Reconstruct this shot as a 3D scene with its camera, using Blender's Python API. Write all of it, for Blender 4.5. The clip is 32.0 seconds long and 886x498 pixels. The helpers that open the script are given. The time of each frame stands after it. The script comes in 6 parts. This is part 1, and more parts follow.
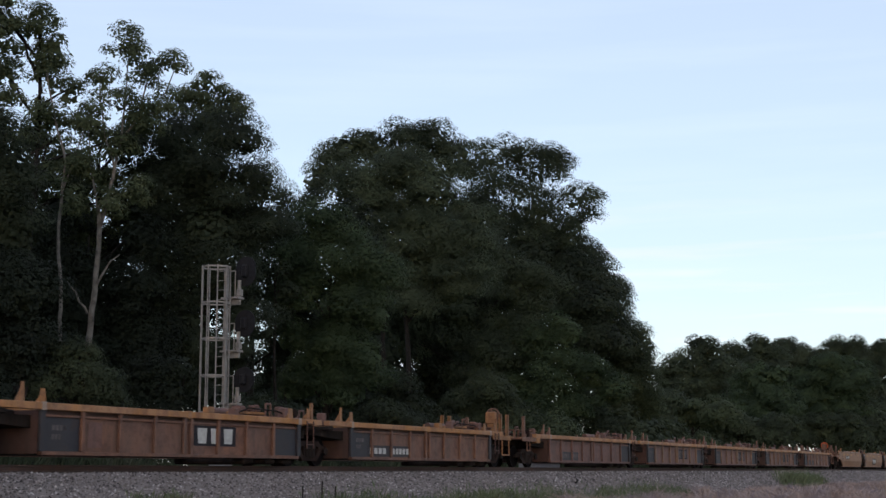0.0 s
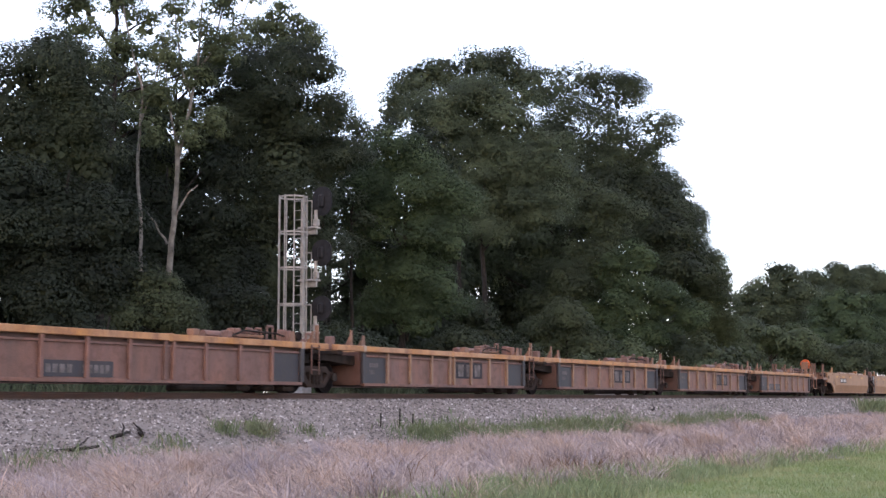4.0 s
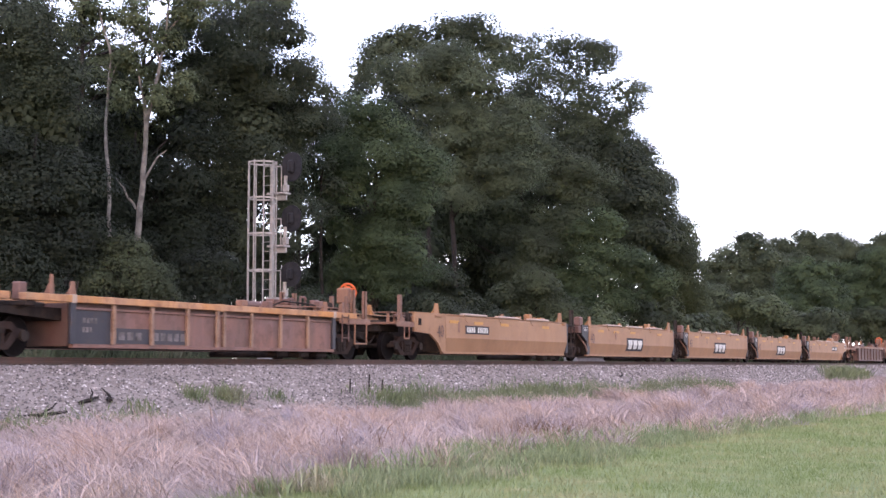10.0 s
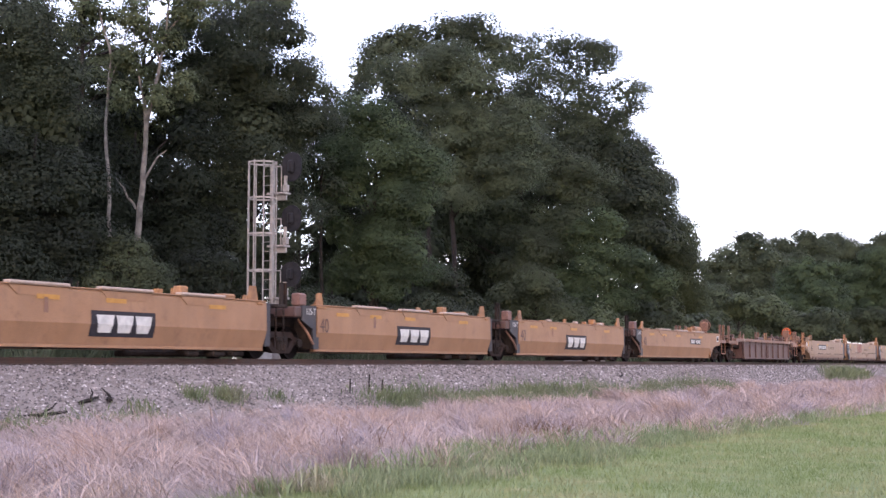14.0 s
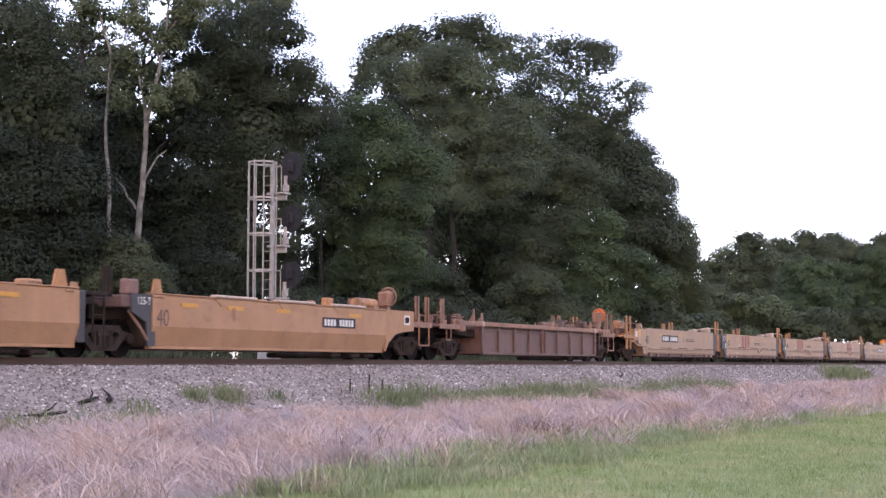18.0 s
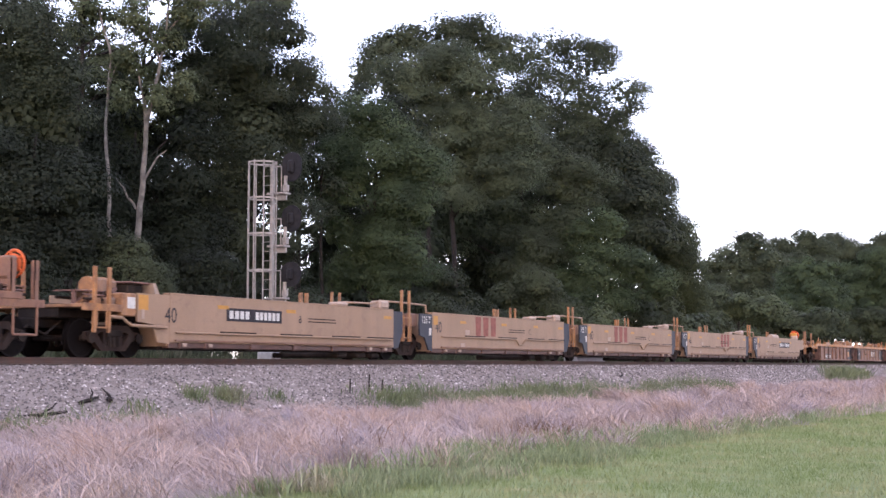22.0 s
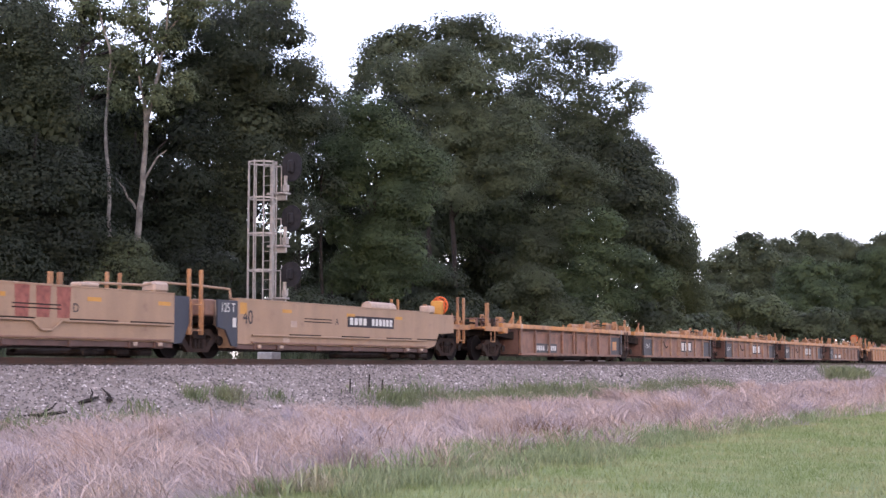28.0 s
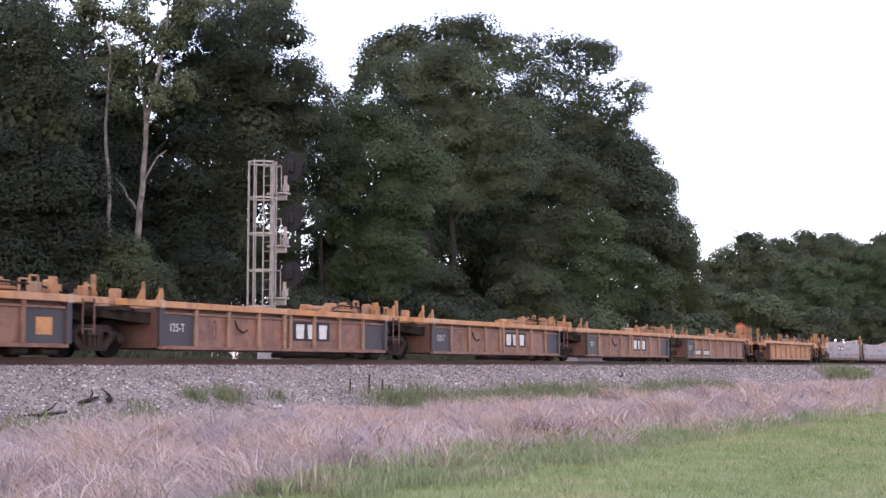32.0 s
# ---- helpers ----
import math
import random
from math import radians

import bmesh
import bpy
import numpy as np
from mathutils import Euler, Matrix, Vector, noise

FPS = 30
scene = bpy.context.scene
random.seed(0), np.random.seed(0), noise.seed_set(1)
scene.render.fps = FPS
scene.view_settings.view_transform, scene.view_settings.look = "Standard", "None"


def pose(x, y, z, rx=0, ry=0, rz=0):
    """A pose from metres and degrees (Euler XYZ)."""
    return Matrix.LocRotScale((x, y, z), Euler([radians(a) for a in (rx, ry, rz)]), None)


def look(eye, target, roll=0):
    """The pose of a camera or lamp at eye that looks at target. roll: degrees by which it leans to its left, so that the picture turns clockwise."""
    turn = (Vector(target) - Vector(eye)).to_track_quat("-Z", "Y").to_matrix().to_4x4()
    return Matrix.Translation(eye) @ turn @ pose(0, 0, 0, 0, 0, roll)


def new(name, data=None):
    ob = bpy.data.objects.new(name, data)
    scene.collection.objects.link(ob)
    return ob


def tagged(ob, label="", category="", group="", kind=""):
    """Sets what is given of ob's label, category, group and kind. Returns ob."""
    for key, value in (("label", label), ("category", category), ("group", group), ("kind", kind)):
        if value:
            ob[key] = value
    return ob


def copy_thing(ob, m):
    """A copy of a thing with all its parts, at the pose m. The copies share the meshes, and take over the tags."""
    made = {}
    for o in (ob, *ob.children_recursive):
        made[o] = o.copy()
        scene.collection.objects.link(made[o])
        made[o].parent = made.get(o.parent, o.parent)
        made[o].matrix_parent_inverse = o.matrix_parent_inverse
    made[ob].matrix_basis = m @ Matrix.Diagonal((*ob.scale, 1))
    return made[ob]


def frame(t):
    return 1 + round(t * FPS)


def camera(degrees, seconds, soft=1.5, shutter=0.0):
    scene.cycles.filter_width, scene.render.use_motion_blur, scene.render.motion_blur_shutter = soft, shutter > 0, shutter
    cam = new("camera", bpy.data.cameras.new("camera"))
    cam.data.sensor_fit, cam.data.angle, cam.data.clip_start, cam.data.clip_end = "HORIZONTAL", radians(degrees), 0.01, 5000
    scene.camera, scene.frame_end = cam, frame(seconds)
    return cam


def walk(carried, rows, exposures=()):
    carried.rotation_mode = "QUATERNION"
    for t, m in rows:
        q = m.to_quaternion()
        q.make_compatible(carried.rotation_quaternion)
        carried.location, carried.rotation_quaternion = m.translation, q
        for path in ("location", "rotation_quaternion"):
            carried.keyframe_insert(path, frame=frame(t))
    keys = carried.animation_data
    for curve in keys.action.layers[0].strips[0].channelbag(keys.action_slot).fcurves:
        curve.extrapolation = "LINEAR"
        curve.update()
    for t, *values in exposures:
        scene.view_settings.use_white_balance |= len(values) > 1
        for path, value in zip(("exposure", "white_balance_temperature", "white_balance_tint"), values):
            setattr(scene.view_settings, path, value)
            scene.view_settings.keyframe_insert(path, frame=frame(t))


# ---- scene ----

# ---------------------------------------------------------------- camera
EYE = (0.0, 0.0, 1.70)
cam = camera(34.83, 32.0, soft=1.45, shutter=0.2)


def aim(heading, pitch, roll):
    h, p = radians(heading), radians(pitch)
    way = Vector((math.cos(h) * math.cos(p), math.sin(h) * math.cos(p), math.sin(p)))
    return look(EYE, Vector(EYE) + way * 10, roll)


AIMS = [
    (0.0, 24.675, 8.968, -0.124),
    (2.9, 24.675, 8.968, -0.124),
    (3.0, 25.627, 8.833, -0.025),
    (3.1, 28.089, 8.463, -0.117),
    (3.2, 28.501, 8.389, -0.117),
    (3.3, 28.411, 8.001, -0.117),
    (3.4, 27.958, 6.609, -0.117),
    (3.5, 27.980, 6.344, -0.117),
    (5.5, 26.611, 4.709, 0.0),
    (6.0, 26.576, 4.710, 0.0),
    (6.5, 26.542, 4.711, 0.0),
    (32.0, 26.542, 4.711, 0.0),
]
STOPS = [(0.0, 0.10), (3.1, 0.10), (3.3, 0.33), (3.5, 0.72), (5.5, 2.31), (6.2, 2.31), (9.0, 2.07), (12.0, 1.84), (32.0, 1.83)]
TINTS = [(0.0, 6100, 14), (3.1, 6100, 14), (3.3, 6150, 16), (3.5, 6200, 18), (5.5, 6250, 31), (6.2, 6250, 31), (9.0, 6250, 31), (12.0, 6250, 31), (32.0, 6250, 31)]
EXPOSURES = [(t, e, k, g) for (t, e), (_, k, g) in zip(STOPS, TINTS)]
walk(cam, [(t, aim(h, p, r)) for t, h, p, r in AIMS], EXPOSURES)

# ---------------------------------------------------------------- light
SUN_ELEVATION, SUN_HEADING = radians(10.0), radians(205.0)
world = bpy.data.worlds.new("evening_sky")
scene.world = world
world.use_nodes = True
wn, wl = world.node_tree.nodes, world.node_tree.links
sky = wn.new("ShaderNodeTexSky")
sky.sky_type = "NISHITA"
sky.sun_disc = False
sky.sun_elevation = SUN_ELEVATION
sky.sun_rotation = radians(90.0) - SUN_HEADING
sky.dust_density = 0.8
sky.ozone_density = 1.5
# a thin pale veil of high evening cloud over the clear sky, with a few drawn-out streaks
where = wn.new("ShaderNodeTexCoord")
spread = wn.new("ShaderNodeMapping")
spread.inputs["Scale"].default_value = (1.6, 1.6, 22.0)
wl.new(where.outputs["Generated"], spread.inputs["Vector"])
streak = wn.new("ShaderNodeTexNoise")
streak.inputs["Scale"].default_value = 2.2
streak.inputs["Detail"].default_value = 5.0
wl.new(spread.outputs[0], streak.inputs["Vector"])
veil = wn.new("ShaderNodeMapRange")
veil.inputs["From Min"].default_value, veil.inputs["From Max"].default_value = 0.45, 0.75
veil.inputs["To Min"].default_value, veil.inputs["To Max"].default_value = 0.42, 0.49
wl.new(streak.outputs["Fac"], veil.inputs["Value"])
blend = wn.new("ShaderNodeMix")
blend.data_type = "RGBA"
wl.new(veil.outputs[0], blend.inputs[0])
wl.new(sky.outputs[0], blend.inputs[6])
blend.inputs[7].default_value = (6.8, 7.3, 8.0, 1)
# rosy drawn-out streaks low in the sky
low = wn.new("ShaderNodeSeparateXYZ")
wl.new(where.outputs["Generated"], low.inputs[0])
height = wn.new("ShaderNodeMapRange")
height.inputs["From Min"].default_value, height.inputs["From Max"].default_value = 0.06, 0.22
height.inputs["To Min"].default_value, height.inputs["To Max"].default_value = 1.0, 0.0
wl.new(low.outputs[2], height.inputs["Value"])
stretch = wn.new("ShaderNodeMapping")
stretch.inputs["Scale"].default_value = (3.0, 3.0, 40.0)
wl.new(where.outputs["Generated"], stretch.inputs["Vector"])
wisp = wn.new("ShaderNodeTexNoise")
wisp.inputs["Scale"].default_value = 1.7
wisp.inputs["Detail"].default_value = 4.0
wl.new(stretch.outputs[0], wisp.inputs["Vector"])
cloud = wn.new("ShaderNodeMapRange")
cloud.inputs["From Min"].default_value, cloud.inputs["From Max"].default_value = 0.54, 0.72
cloud.inputs["To Max"].default_value = 0.55
wl.new(wisp.outputs["Fac"], cloud.inputs["Value"])
cover = wn.new("ShaderNodeMath")
cover.operation = "MULTIPLY"
wl.new(cloud.outputs[0], cover.inputs[0])
wl.new(height.outputs[0], cover.inputs[1])
rosy = wn.new("ShaderNodeMix")
rosy.data_type = "RGBA"
wl.new(cover.outputs[0], rosy.inputs[0])
wl.new(blend.outputs[2], rosy.inputs[6])
rosy.inputs[7].default_value = (7.3, 6.5, 7.0, 1)
wl.new(rosy.outputs[2], wn["Background"].inputs[0])
wn["Background"].inputs[1].default_value = 0.15

sun_data = bpy.data.lights.new("sun", "SUN")
sun_data.energy = 0.15
sun_data.angle = radians(20.0)
sun_data.color = (1.0, 0.9, 0.8)
sun = new("sun", sun_data)
sun_way = Vector((math.cos(SUN_HEADING) * math.cos(SUN_ELEVATION), math.sin(SUN_HEADING) * math.cos(SUN_ELEVATION), math.sin(SUN_ELEVATION)))
sun.matrix_world = look(sun_way * 50, (0, 0, 0))


# ---------------------------------------------------------------- materials
def material(name, rough=0.8, metal=0.0):
    m = bpy.data.materials.new(name)
    m.use_nodes = True
    b = m.node_tree.nodes["Principled BSDF"]
    b.inputs["Roughness"].default_value = rough
    b.inputs["Metallic"].default_value = metal
    return m, m.node_tree.nodes, m.node_tree.links, b


def noise_node(n, l, coords, scale, detail=4.0, rough=0.6, stretch=None):
    tex = n.new("ShaderNodeTexNoise")
    tex.inputs["Scale"].default_value = scale
    tex.inputs["Detail"].default_value = detail
    tex.inputs["Roughness"].default_value = rough
    if stretch:
        mp = n.new("ShaderNodeMapping")
        mp.inputs["Scale"].default_value = stretch
        l.new(coords, mp.inputs["Vector"])
        coords = mp.outputs[0]
    l.new(coords, tex.inputs["Vector"])
    return tex.outputs["Fac"]


def ramp_node(n, l, fac, stops):
    r = n.new("ShaderNodeValToRGB")
    r.color_ramp.elements[0].position, r.color_ramp.elements[1].position = stops[0][0], stops[-1][0]
    r.color_ramp.elements[0].color, r.color_ramp.elements[1].color = (*stops[0][1], 1), (*stops[-1][1], 1)
    for p, c in stops[1:-1]:
        r.color_ramp.elements.new(p).color = (*c, 1)
    l.new(fac, r.inputs[0])
    return r.outputs[0]


def mix_node(n, l, fac, a, b, kind="MIX"):
    m = n.new("ShaderNodeMix")
    m.data_type, m.blend_type = "RGBA", kind
    for socket, value in ((m.inputs[0], fac), (m.inputs[6], a), (m.inputs[7], b)):
        if hasattr(value, "links"):
            l.new(value, socket)
        elif isinstance(value, (int, float)):
            socket.default_value = value
        else:
            socket.default_value = (*value, 1)
    return m.outputs[2]


def shifted_coords(n, l):
    """Object coordinates, moved by a random step from object to object, so that copies differ."""
    tc, info = n.new("ShaderNodeTexCoord"), n.new("ShaderNodeObjectInfo")
    mul = n.new("ShaderNodeMath")
    mul.operation = "MULTIPLY"
    mul.inputs[1].default_value = 60.0
    l.new(info.outputs["Random"], mul.inputs[0])
    add = n.new("ShaderNodeVectorMath")
    l.new(tc.outputs["Object"], add.inputs[0])
    l.new(mul.outputs[0], add.inputs[1])
    return add.outputs[0]


def bump_node(n, l, b, height, strength, distance):
    bump = n.new("ShaderNodeBump")
    bump.inputs["Strength"].default_value, bump.inputs["Distance"].default_value = strength, distance
    l.new(height, bump.inputs["Height"])
    l.new(bump.outputs[0], b.inputs["Normal"])


def paint(name, base, faded, rust, rusty=0.5, grime=(0.05, 0.04, 0.035), dirt=0.35, rough=0.6):
    """Weathered freight-car paint: faded patches, rust blooms, vertical dirt streaks."""
    m, n, l, b = material(name, rough)
    co = shifted_coords(n, l)
    big = noise_node(n, l, co, 0.6, 6.0)
    c = ramp_node(n, l, big, [(0.36, base), (0.62, faded)])
    bloom = noise_node(n, l, co, 2.6, 8.0, 0.68)
    edge = ramp_node(n, l, bloom, [(0.62 - 0.3 * rusty, (0, 0, 0)), (0.80 - 0.2 * rusty, (1, 1, 1))])
    c = mix_node(n, l, edge, c, rust)
    streak = noise_node(n, l, co, 1.0, 6.0, 0.65, (1.7, 1.7, 0.22))
    s = ramp_node(n, l, streak, [(0.42, (0, 0, 0)), (0.68, (dirt, dirt, dirt))])
    c = mix_node(n, l, s, c, grime)
    fine = noise_node(n, l, co, 40.0, 3.0)
    c = mix_node(n, l, 0.35, c, ramp_node(n, l, fine, [(0.3, (0.35, 0.35, 0.35)), (0.7, (0.75, 0.75, 0.75))]), "OVERLAY")
    l.new(c, b.inputs["Base Color"])
    b.inputs["Specular IOR Level"].default_value = 0.2
    bump_node(n, l, b, bloom, 0.25, 0.01)
    return m


def plain(name, base, vary=0.25, rough=0.7, metal=0.0, scale=6.0):
    m, n, l, b = material(name, rough, metal)
    b.inputs["Specular IOR Level"].default_value = 0.5 if metal else 0.15
    co = shifted_coords(n, l)
    dark = tuple(v * (1 - vary) for v in base)
    light = tuple(min(1, v * (1 + vary)) for v in base)
    c = ramp_node(n, l, noise_node(n, l, co, scale, 6.0), [(0.3, dark), (0.7, light)])
    l.new(c, b.inputs["Base Color"])
    bump_node(n, l, b, noise_node(n, l, co, scale * 8, 3.0), 0.15, 0.005)
    return m


M_TAN = paint("tan_paint", (0.222, 0.116, 0.060), (0.250, 0.136, 0.075), (0.170, 0.088, 0.052), 0.22, dirt=0.16)
M_BEIGE = paint("beige_paint", (0.224, 0.143, 0.092), (0.244, 0.158, 0.104), (0.160, 0.095, 0.069), 0.18, dirt=0.18)
M_GREY = paint("grey_paint", (0.176, 0.154, 0.169), (0.216, 0.186, 0.200), (0.176, 0.124, 0.115), 0.2, dirt=0.3)
M_RUSTY = paint("rusty_yellow_paint", (0.164, 0.079, 0.057), (0.140, 0.077, 0.066), (0.088, 0.043, 0.033), 0.5, dirt=0.45)
M_ORANGE = paint("rusty_orange_paint", (0.188, 0.087, 0.052), (0.156, 0.085, 0.062), (0.088, 0.040, 0.029), 0.55, dirt=0.5)
M_SILL = paint("yellow_sill_paint", (0.36, 0.155, 0.042), (0.345, 0.19, 0.105), (0.192, 0.087, 0.050), 0.5, dirt=0.35)
M_BROWN = paint("brown_paint", (0.082, 0.042, 0.034), (0.098, 0.056, 0.048), (0.068, 0.033, 0.026), 0.5, dirt=0.5)
M_BROWNSILL = paint("brown_sill_paint", (0.195, 0.094, 0.054), (0.170, 0.095, 0.070), (0.104, 0.051, 0.039), 0.5, dirt=0.4)
M_YELLOW = paint("yellow_paint", (0.288, 0.128, 0.046), (0.264, 0.139, 0.073), (0.120, 0.057, 0.035), 0.5, dirt=0.4)
# paler than the panels, partly for the sunlight on the ribs' edges
M_RIB = paint("sunlit_rib_paint", (0.215, 0.126, 0.082), (0.190, 0.118, 0.084), (0.12, 0.06, 0.037), 0.45, dirt=0.35)
M_CORNER = paint("blue_grey_paint", (0.029, 0.028, 0.035), (0.040, 0.038, 0.043), (0.052, 0.035, 0.029), 0.25, dirt=0.4)
M_NAVY = paint("navy_paint", (0.024, 0.027, 0.038), (0.032, 0.035, 0.046), (0.046, 0.039, 0.035), 0.1, dirt=0.3)
# near-black: shade under decks and car floors is part of these colours
M_STEEL = paint("dirty_shaded_steel", (0.010, 0.0075, 0.007), (0.018, 0.0135, 0.012), (0.034, 0.020, 0.015), 0.4, dirt=0.5, rough=0.75)
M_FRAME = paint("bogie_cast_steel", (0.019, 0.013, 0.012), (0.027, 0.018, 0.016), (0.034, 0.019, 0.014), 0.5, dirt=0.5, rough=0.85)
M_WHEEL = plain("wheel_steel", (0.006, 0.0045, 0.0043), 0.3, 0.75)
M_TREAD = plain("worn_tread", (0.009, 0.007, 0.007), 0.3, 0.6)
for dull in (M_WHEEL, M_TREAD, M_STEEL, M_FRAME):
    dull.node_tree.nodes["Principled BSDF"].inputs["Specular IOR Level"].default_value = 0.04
M_WHITE = plain("faded_white_paint", (0.424, 0.408, 0.385), 0.2, 0.7)
M_FADED = plain("worn_off_marking", (0.10, 0.085, 0.083), 0.6, 0.75, 0.0, 3.0)
M_BLACK = plain("black_marking_paint", (0.027, 0.025, 0.027), 0.25, 0.7)
M_LOGO = plain("dark_logo_ground", (0.022, 0.019, 0.023), 0.35, 0.7)
M_REDMARK = plain("faded_red_paint", (0.185, 0.065, 0.050), 0.3, 0.7)
M_MARKING = plain("yellow_reflective_strip", (0.36, 0.175, 0.040), 0.15, 0.5)
M_FLAG = plain("orange_safety_paint", (0.44, 0.09, 0.026), 0.2, 0.55)
M_LID = plain("pale_worn_cap", (0.290, 0.215, 0.170), 0.15, 0.6)
M_GALV = plain("galvanised_steel", (0.225, 0.200, 0.183), 0.3, 0.6, 0.3)
M_SIGNAL = plain("black_signal_paint", (0.014, 0.013, 0.015), 0.3, 0.7)
M_CONCRETE = plain("concrete", (0.347, 0.323, 0.308), 0.2, 0.9)
M_RAIL = paint("rusty_rail", (0.054, 0.032, 0.026), (0.069, 0.042, 0.035), (0.077, 0.039, 0.027), 0.5, dirt=0.3, rough=0.7)
M_TIE = plain("tie_timber", (0.046, 0.035, 0.031), 0.4, 0.9, 0.0, 9.0)


def leaf_material(name, dark, light):
    m, n, l, b = material(name, 0.75)
    geo = n.new("ShaderNodeNewGeometry")
    tc = n.new("ShaderNodeTexCoord")
    # broad patches put lit and shaded boughs into the leaf colour
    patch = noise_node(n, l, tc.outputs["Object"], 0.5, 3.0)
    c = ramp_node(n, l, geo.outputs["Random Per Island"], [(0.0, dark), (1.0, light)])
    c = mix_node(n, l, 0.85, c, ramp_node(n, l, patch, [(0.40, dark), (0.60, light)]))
    l.new(c, b.inputs["Base Color"])
    b.inputs["Specular IOR Level"].default_value = 0.25
    tr = n.new("ShaderNodeBsdfTranslucent")
    l.new(c, tr.inputs["Color"])
    mx = n.new("ShaderNodeMixShader")
    mx.inputs[0].default_value = 0.34
    l.new(b.outputs[0], mx.inputs[1])
    l.new(tr.outputs[0], mx.inputs[2])
    l.new(mx.outputs[0], n["Material Output"].inputs["Surface"])
    return m


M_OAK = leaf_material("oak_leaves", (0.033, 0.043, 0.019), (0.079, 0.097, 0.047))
# dark foliage; part of the wood's inner shade is in this colour too
M_PINE = leaf_material("dark_shaded_leaves", (0.017, 0.022, 0.012), (0.039, 0.049, 0.026))
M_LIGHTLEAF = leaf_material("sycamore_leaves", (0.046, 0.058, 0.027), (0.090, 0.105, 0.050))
# shade below the overhanging crowns is put into this near-black leaf colour
M_SHADELEAF = leaf_material("shaded_green_leaves", (0.009, 0.012, 0.007), (0.022, 0.029, 0.016))
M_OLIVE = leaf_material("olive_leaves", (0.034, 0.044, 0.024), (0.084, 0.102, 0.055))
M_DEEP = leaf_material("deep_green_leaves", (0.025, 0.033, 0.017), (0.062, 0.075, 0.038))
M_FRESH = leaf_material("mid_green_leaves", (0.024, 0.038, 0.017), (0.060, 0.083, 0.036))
M_BARK = plain("grey_brown_bark", (0.022, 0.018, 0.016), 0.4, 0.95, 0.0, 5.0)
M_WHITEBARK = plain("pale_sycamore_bark", (0.13, 0.115, 0.10), 0.5, 0.85, 0.0, 3.0)


def blade_material(name, a, b_, c_, patch_scale=0.35, spread_by=0.8):
    """Grass blades: three tones in drifting patches, and a spread from blade to blade."""
    m, n, l, b = material(name, 0.85)
    geo, tc = n.new("ShaderNodeNewGeometry"), n.new("ShaderNodeTexCoord")
    patch = noise_node(n, l, tc.outputs["Object"], patch_scale, 4.0, 0.65)
    tone = ramp_node(n, l, patch, [(0.32, a), (0.5, b_), (0.68, c_)])
    spread = ramp_node(n, l, geo.outputs["Random Per Island"], [(0.0, (0.34, 0.34, 0.34)), (1.0, (0.66, 0.66, 0.66))])
    l.new(mix_node(n, l, spread_by, tone, spread, "OVERLAY"), b.inputs["Base Color"])
    b.inputs["Specular IOR Level"].default_value = 0.2
    return m


M_DRY = blade_material("dry_grass", (0.228, 0.206, 0.250), (0.342, 0.270, 0.250), (0.392, 0.268, 0.202), 0.75)
M_GREEN = blade_material("green_grass", (0.125, 0.168, 0.062), (0.165, 0.198, 0.085), (0.230, 0.222, 0.118), 0.5, 0.4)
M_WEED = blade_material("weed_leaves", (0.088, 0.108, 0.060), (0.112, 0.136, 0.070), (0.150, 0.150, 0.098), 0.8)
M_UNCUT = blade_material("uncut_grass", (0.130, 0.165, 0.080), (0.165, 0.195, 0.105), (0.250, 0.225, 0.160), 0.9)
M_BRUSH = blade_material("brush_leaves", (0.036, 0.048, 0.026), (0.055, 0.068, 0.036), (0.120, 0.115, 0.075), 0.6)
M_STALK = blade_material("dark_stalks", (0.077, 0.046, 0.031), (0.115, 0.069, 0.046), (0.154, 0.092, 0.062), 1.0)


def ground_material():
    m, n, l, b = material("field_soil", 0.95)
    tc = n.new("ShaderNodeTexCoord")
    co = tc.outputs["Object"]
    sep = n.new("ShaderNodeSeparateXYZ")
    l.new(co, sep.inputs[0])
    wob = n.new("ShaderNodeMath")
    wob.operation = "MULTIPLY_ADD"
    wob.inputs[1].default_value = 1.2
    l.new(noise_node(n, l, co, 0.25, 4.0), wob.inputs[0])
    slant = n.new("ShaderNodeMath")
    slant.operation = "MULTIPLY_ADD"
    slant.inputs[1].default_value = 0.05
    l.new(sep.outputs[0], slant.inputs[0])
    l.new(sep.outputs[1], slant.inputs[2])
    l.new(slant.outputs[0], wob.inputs[2])
    rng = n.new("ShaderNodeMapRange")
    rng.inputs["From Min"].default_value, rng.inputs["From Max"].default_value = 11.4, 12.2
    l.new(wob.outputs[0], rng.inputs["Value"])
    green = ramp_node(n, l, noise_node(n, l, co, 1.3, 6.0), [(0.3, (0.092, 0.127, 0.039)), (0.55, (0.131, 0.162, 0.054)), (0.75, (0.254, 0.223, 0.115))])
    # straw kept dark: shadows between the tufts are put into this colour
    straw = ramp_node(n, l, noise_node(n, l, co, 0.8, 6.0), [(0.3, (0.085, 0.066, 0.062)), (0.7, (0.205, 0.158, 0.140))])
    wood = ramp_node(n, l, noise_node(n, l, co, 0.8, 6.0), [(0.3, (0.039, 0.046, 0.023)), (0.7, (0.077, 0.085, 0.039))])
    c = mix_node(n, l, rng.outputs[0], green, straw)
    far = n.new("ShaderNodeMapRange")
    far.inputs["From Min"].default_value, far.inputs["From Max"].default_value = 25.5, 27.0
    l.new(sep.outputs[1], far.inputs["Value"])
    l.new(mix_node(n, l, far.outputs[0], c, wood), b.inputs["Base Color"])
    bump_node(n, l, b, noise_node(n, l, co, 12.0, 5.0), 0.5, 0.05)
    return m


M_GROUND = ground_material()


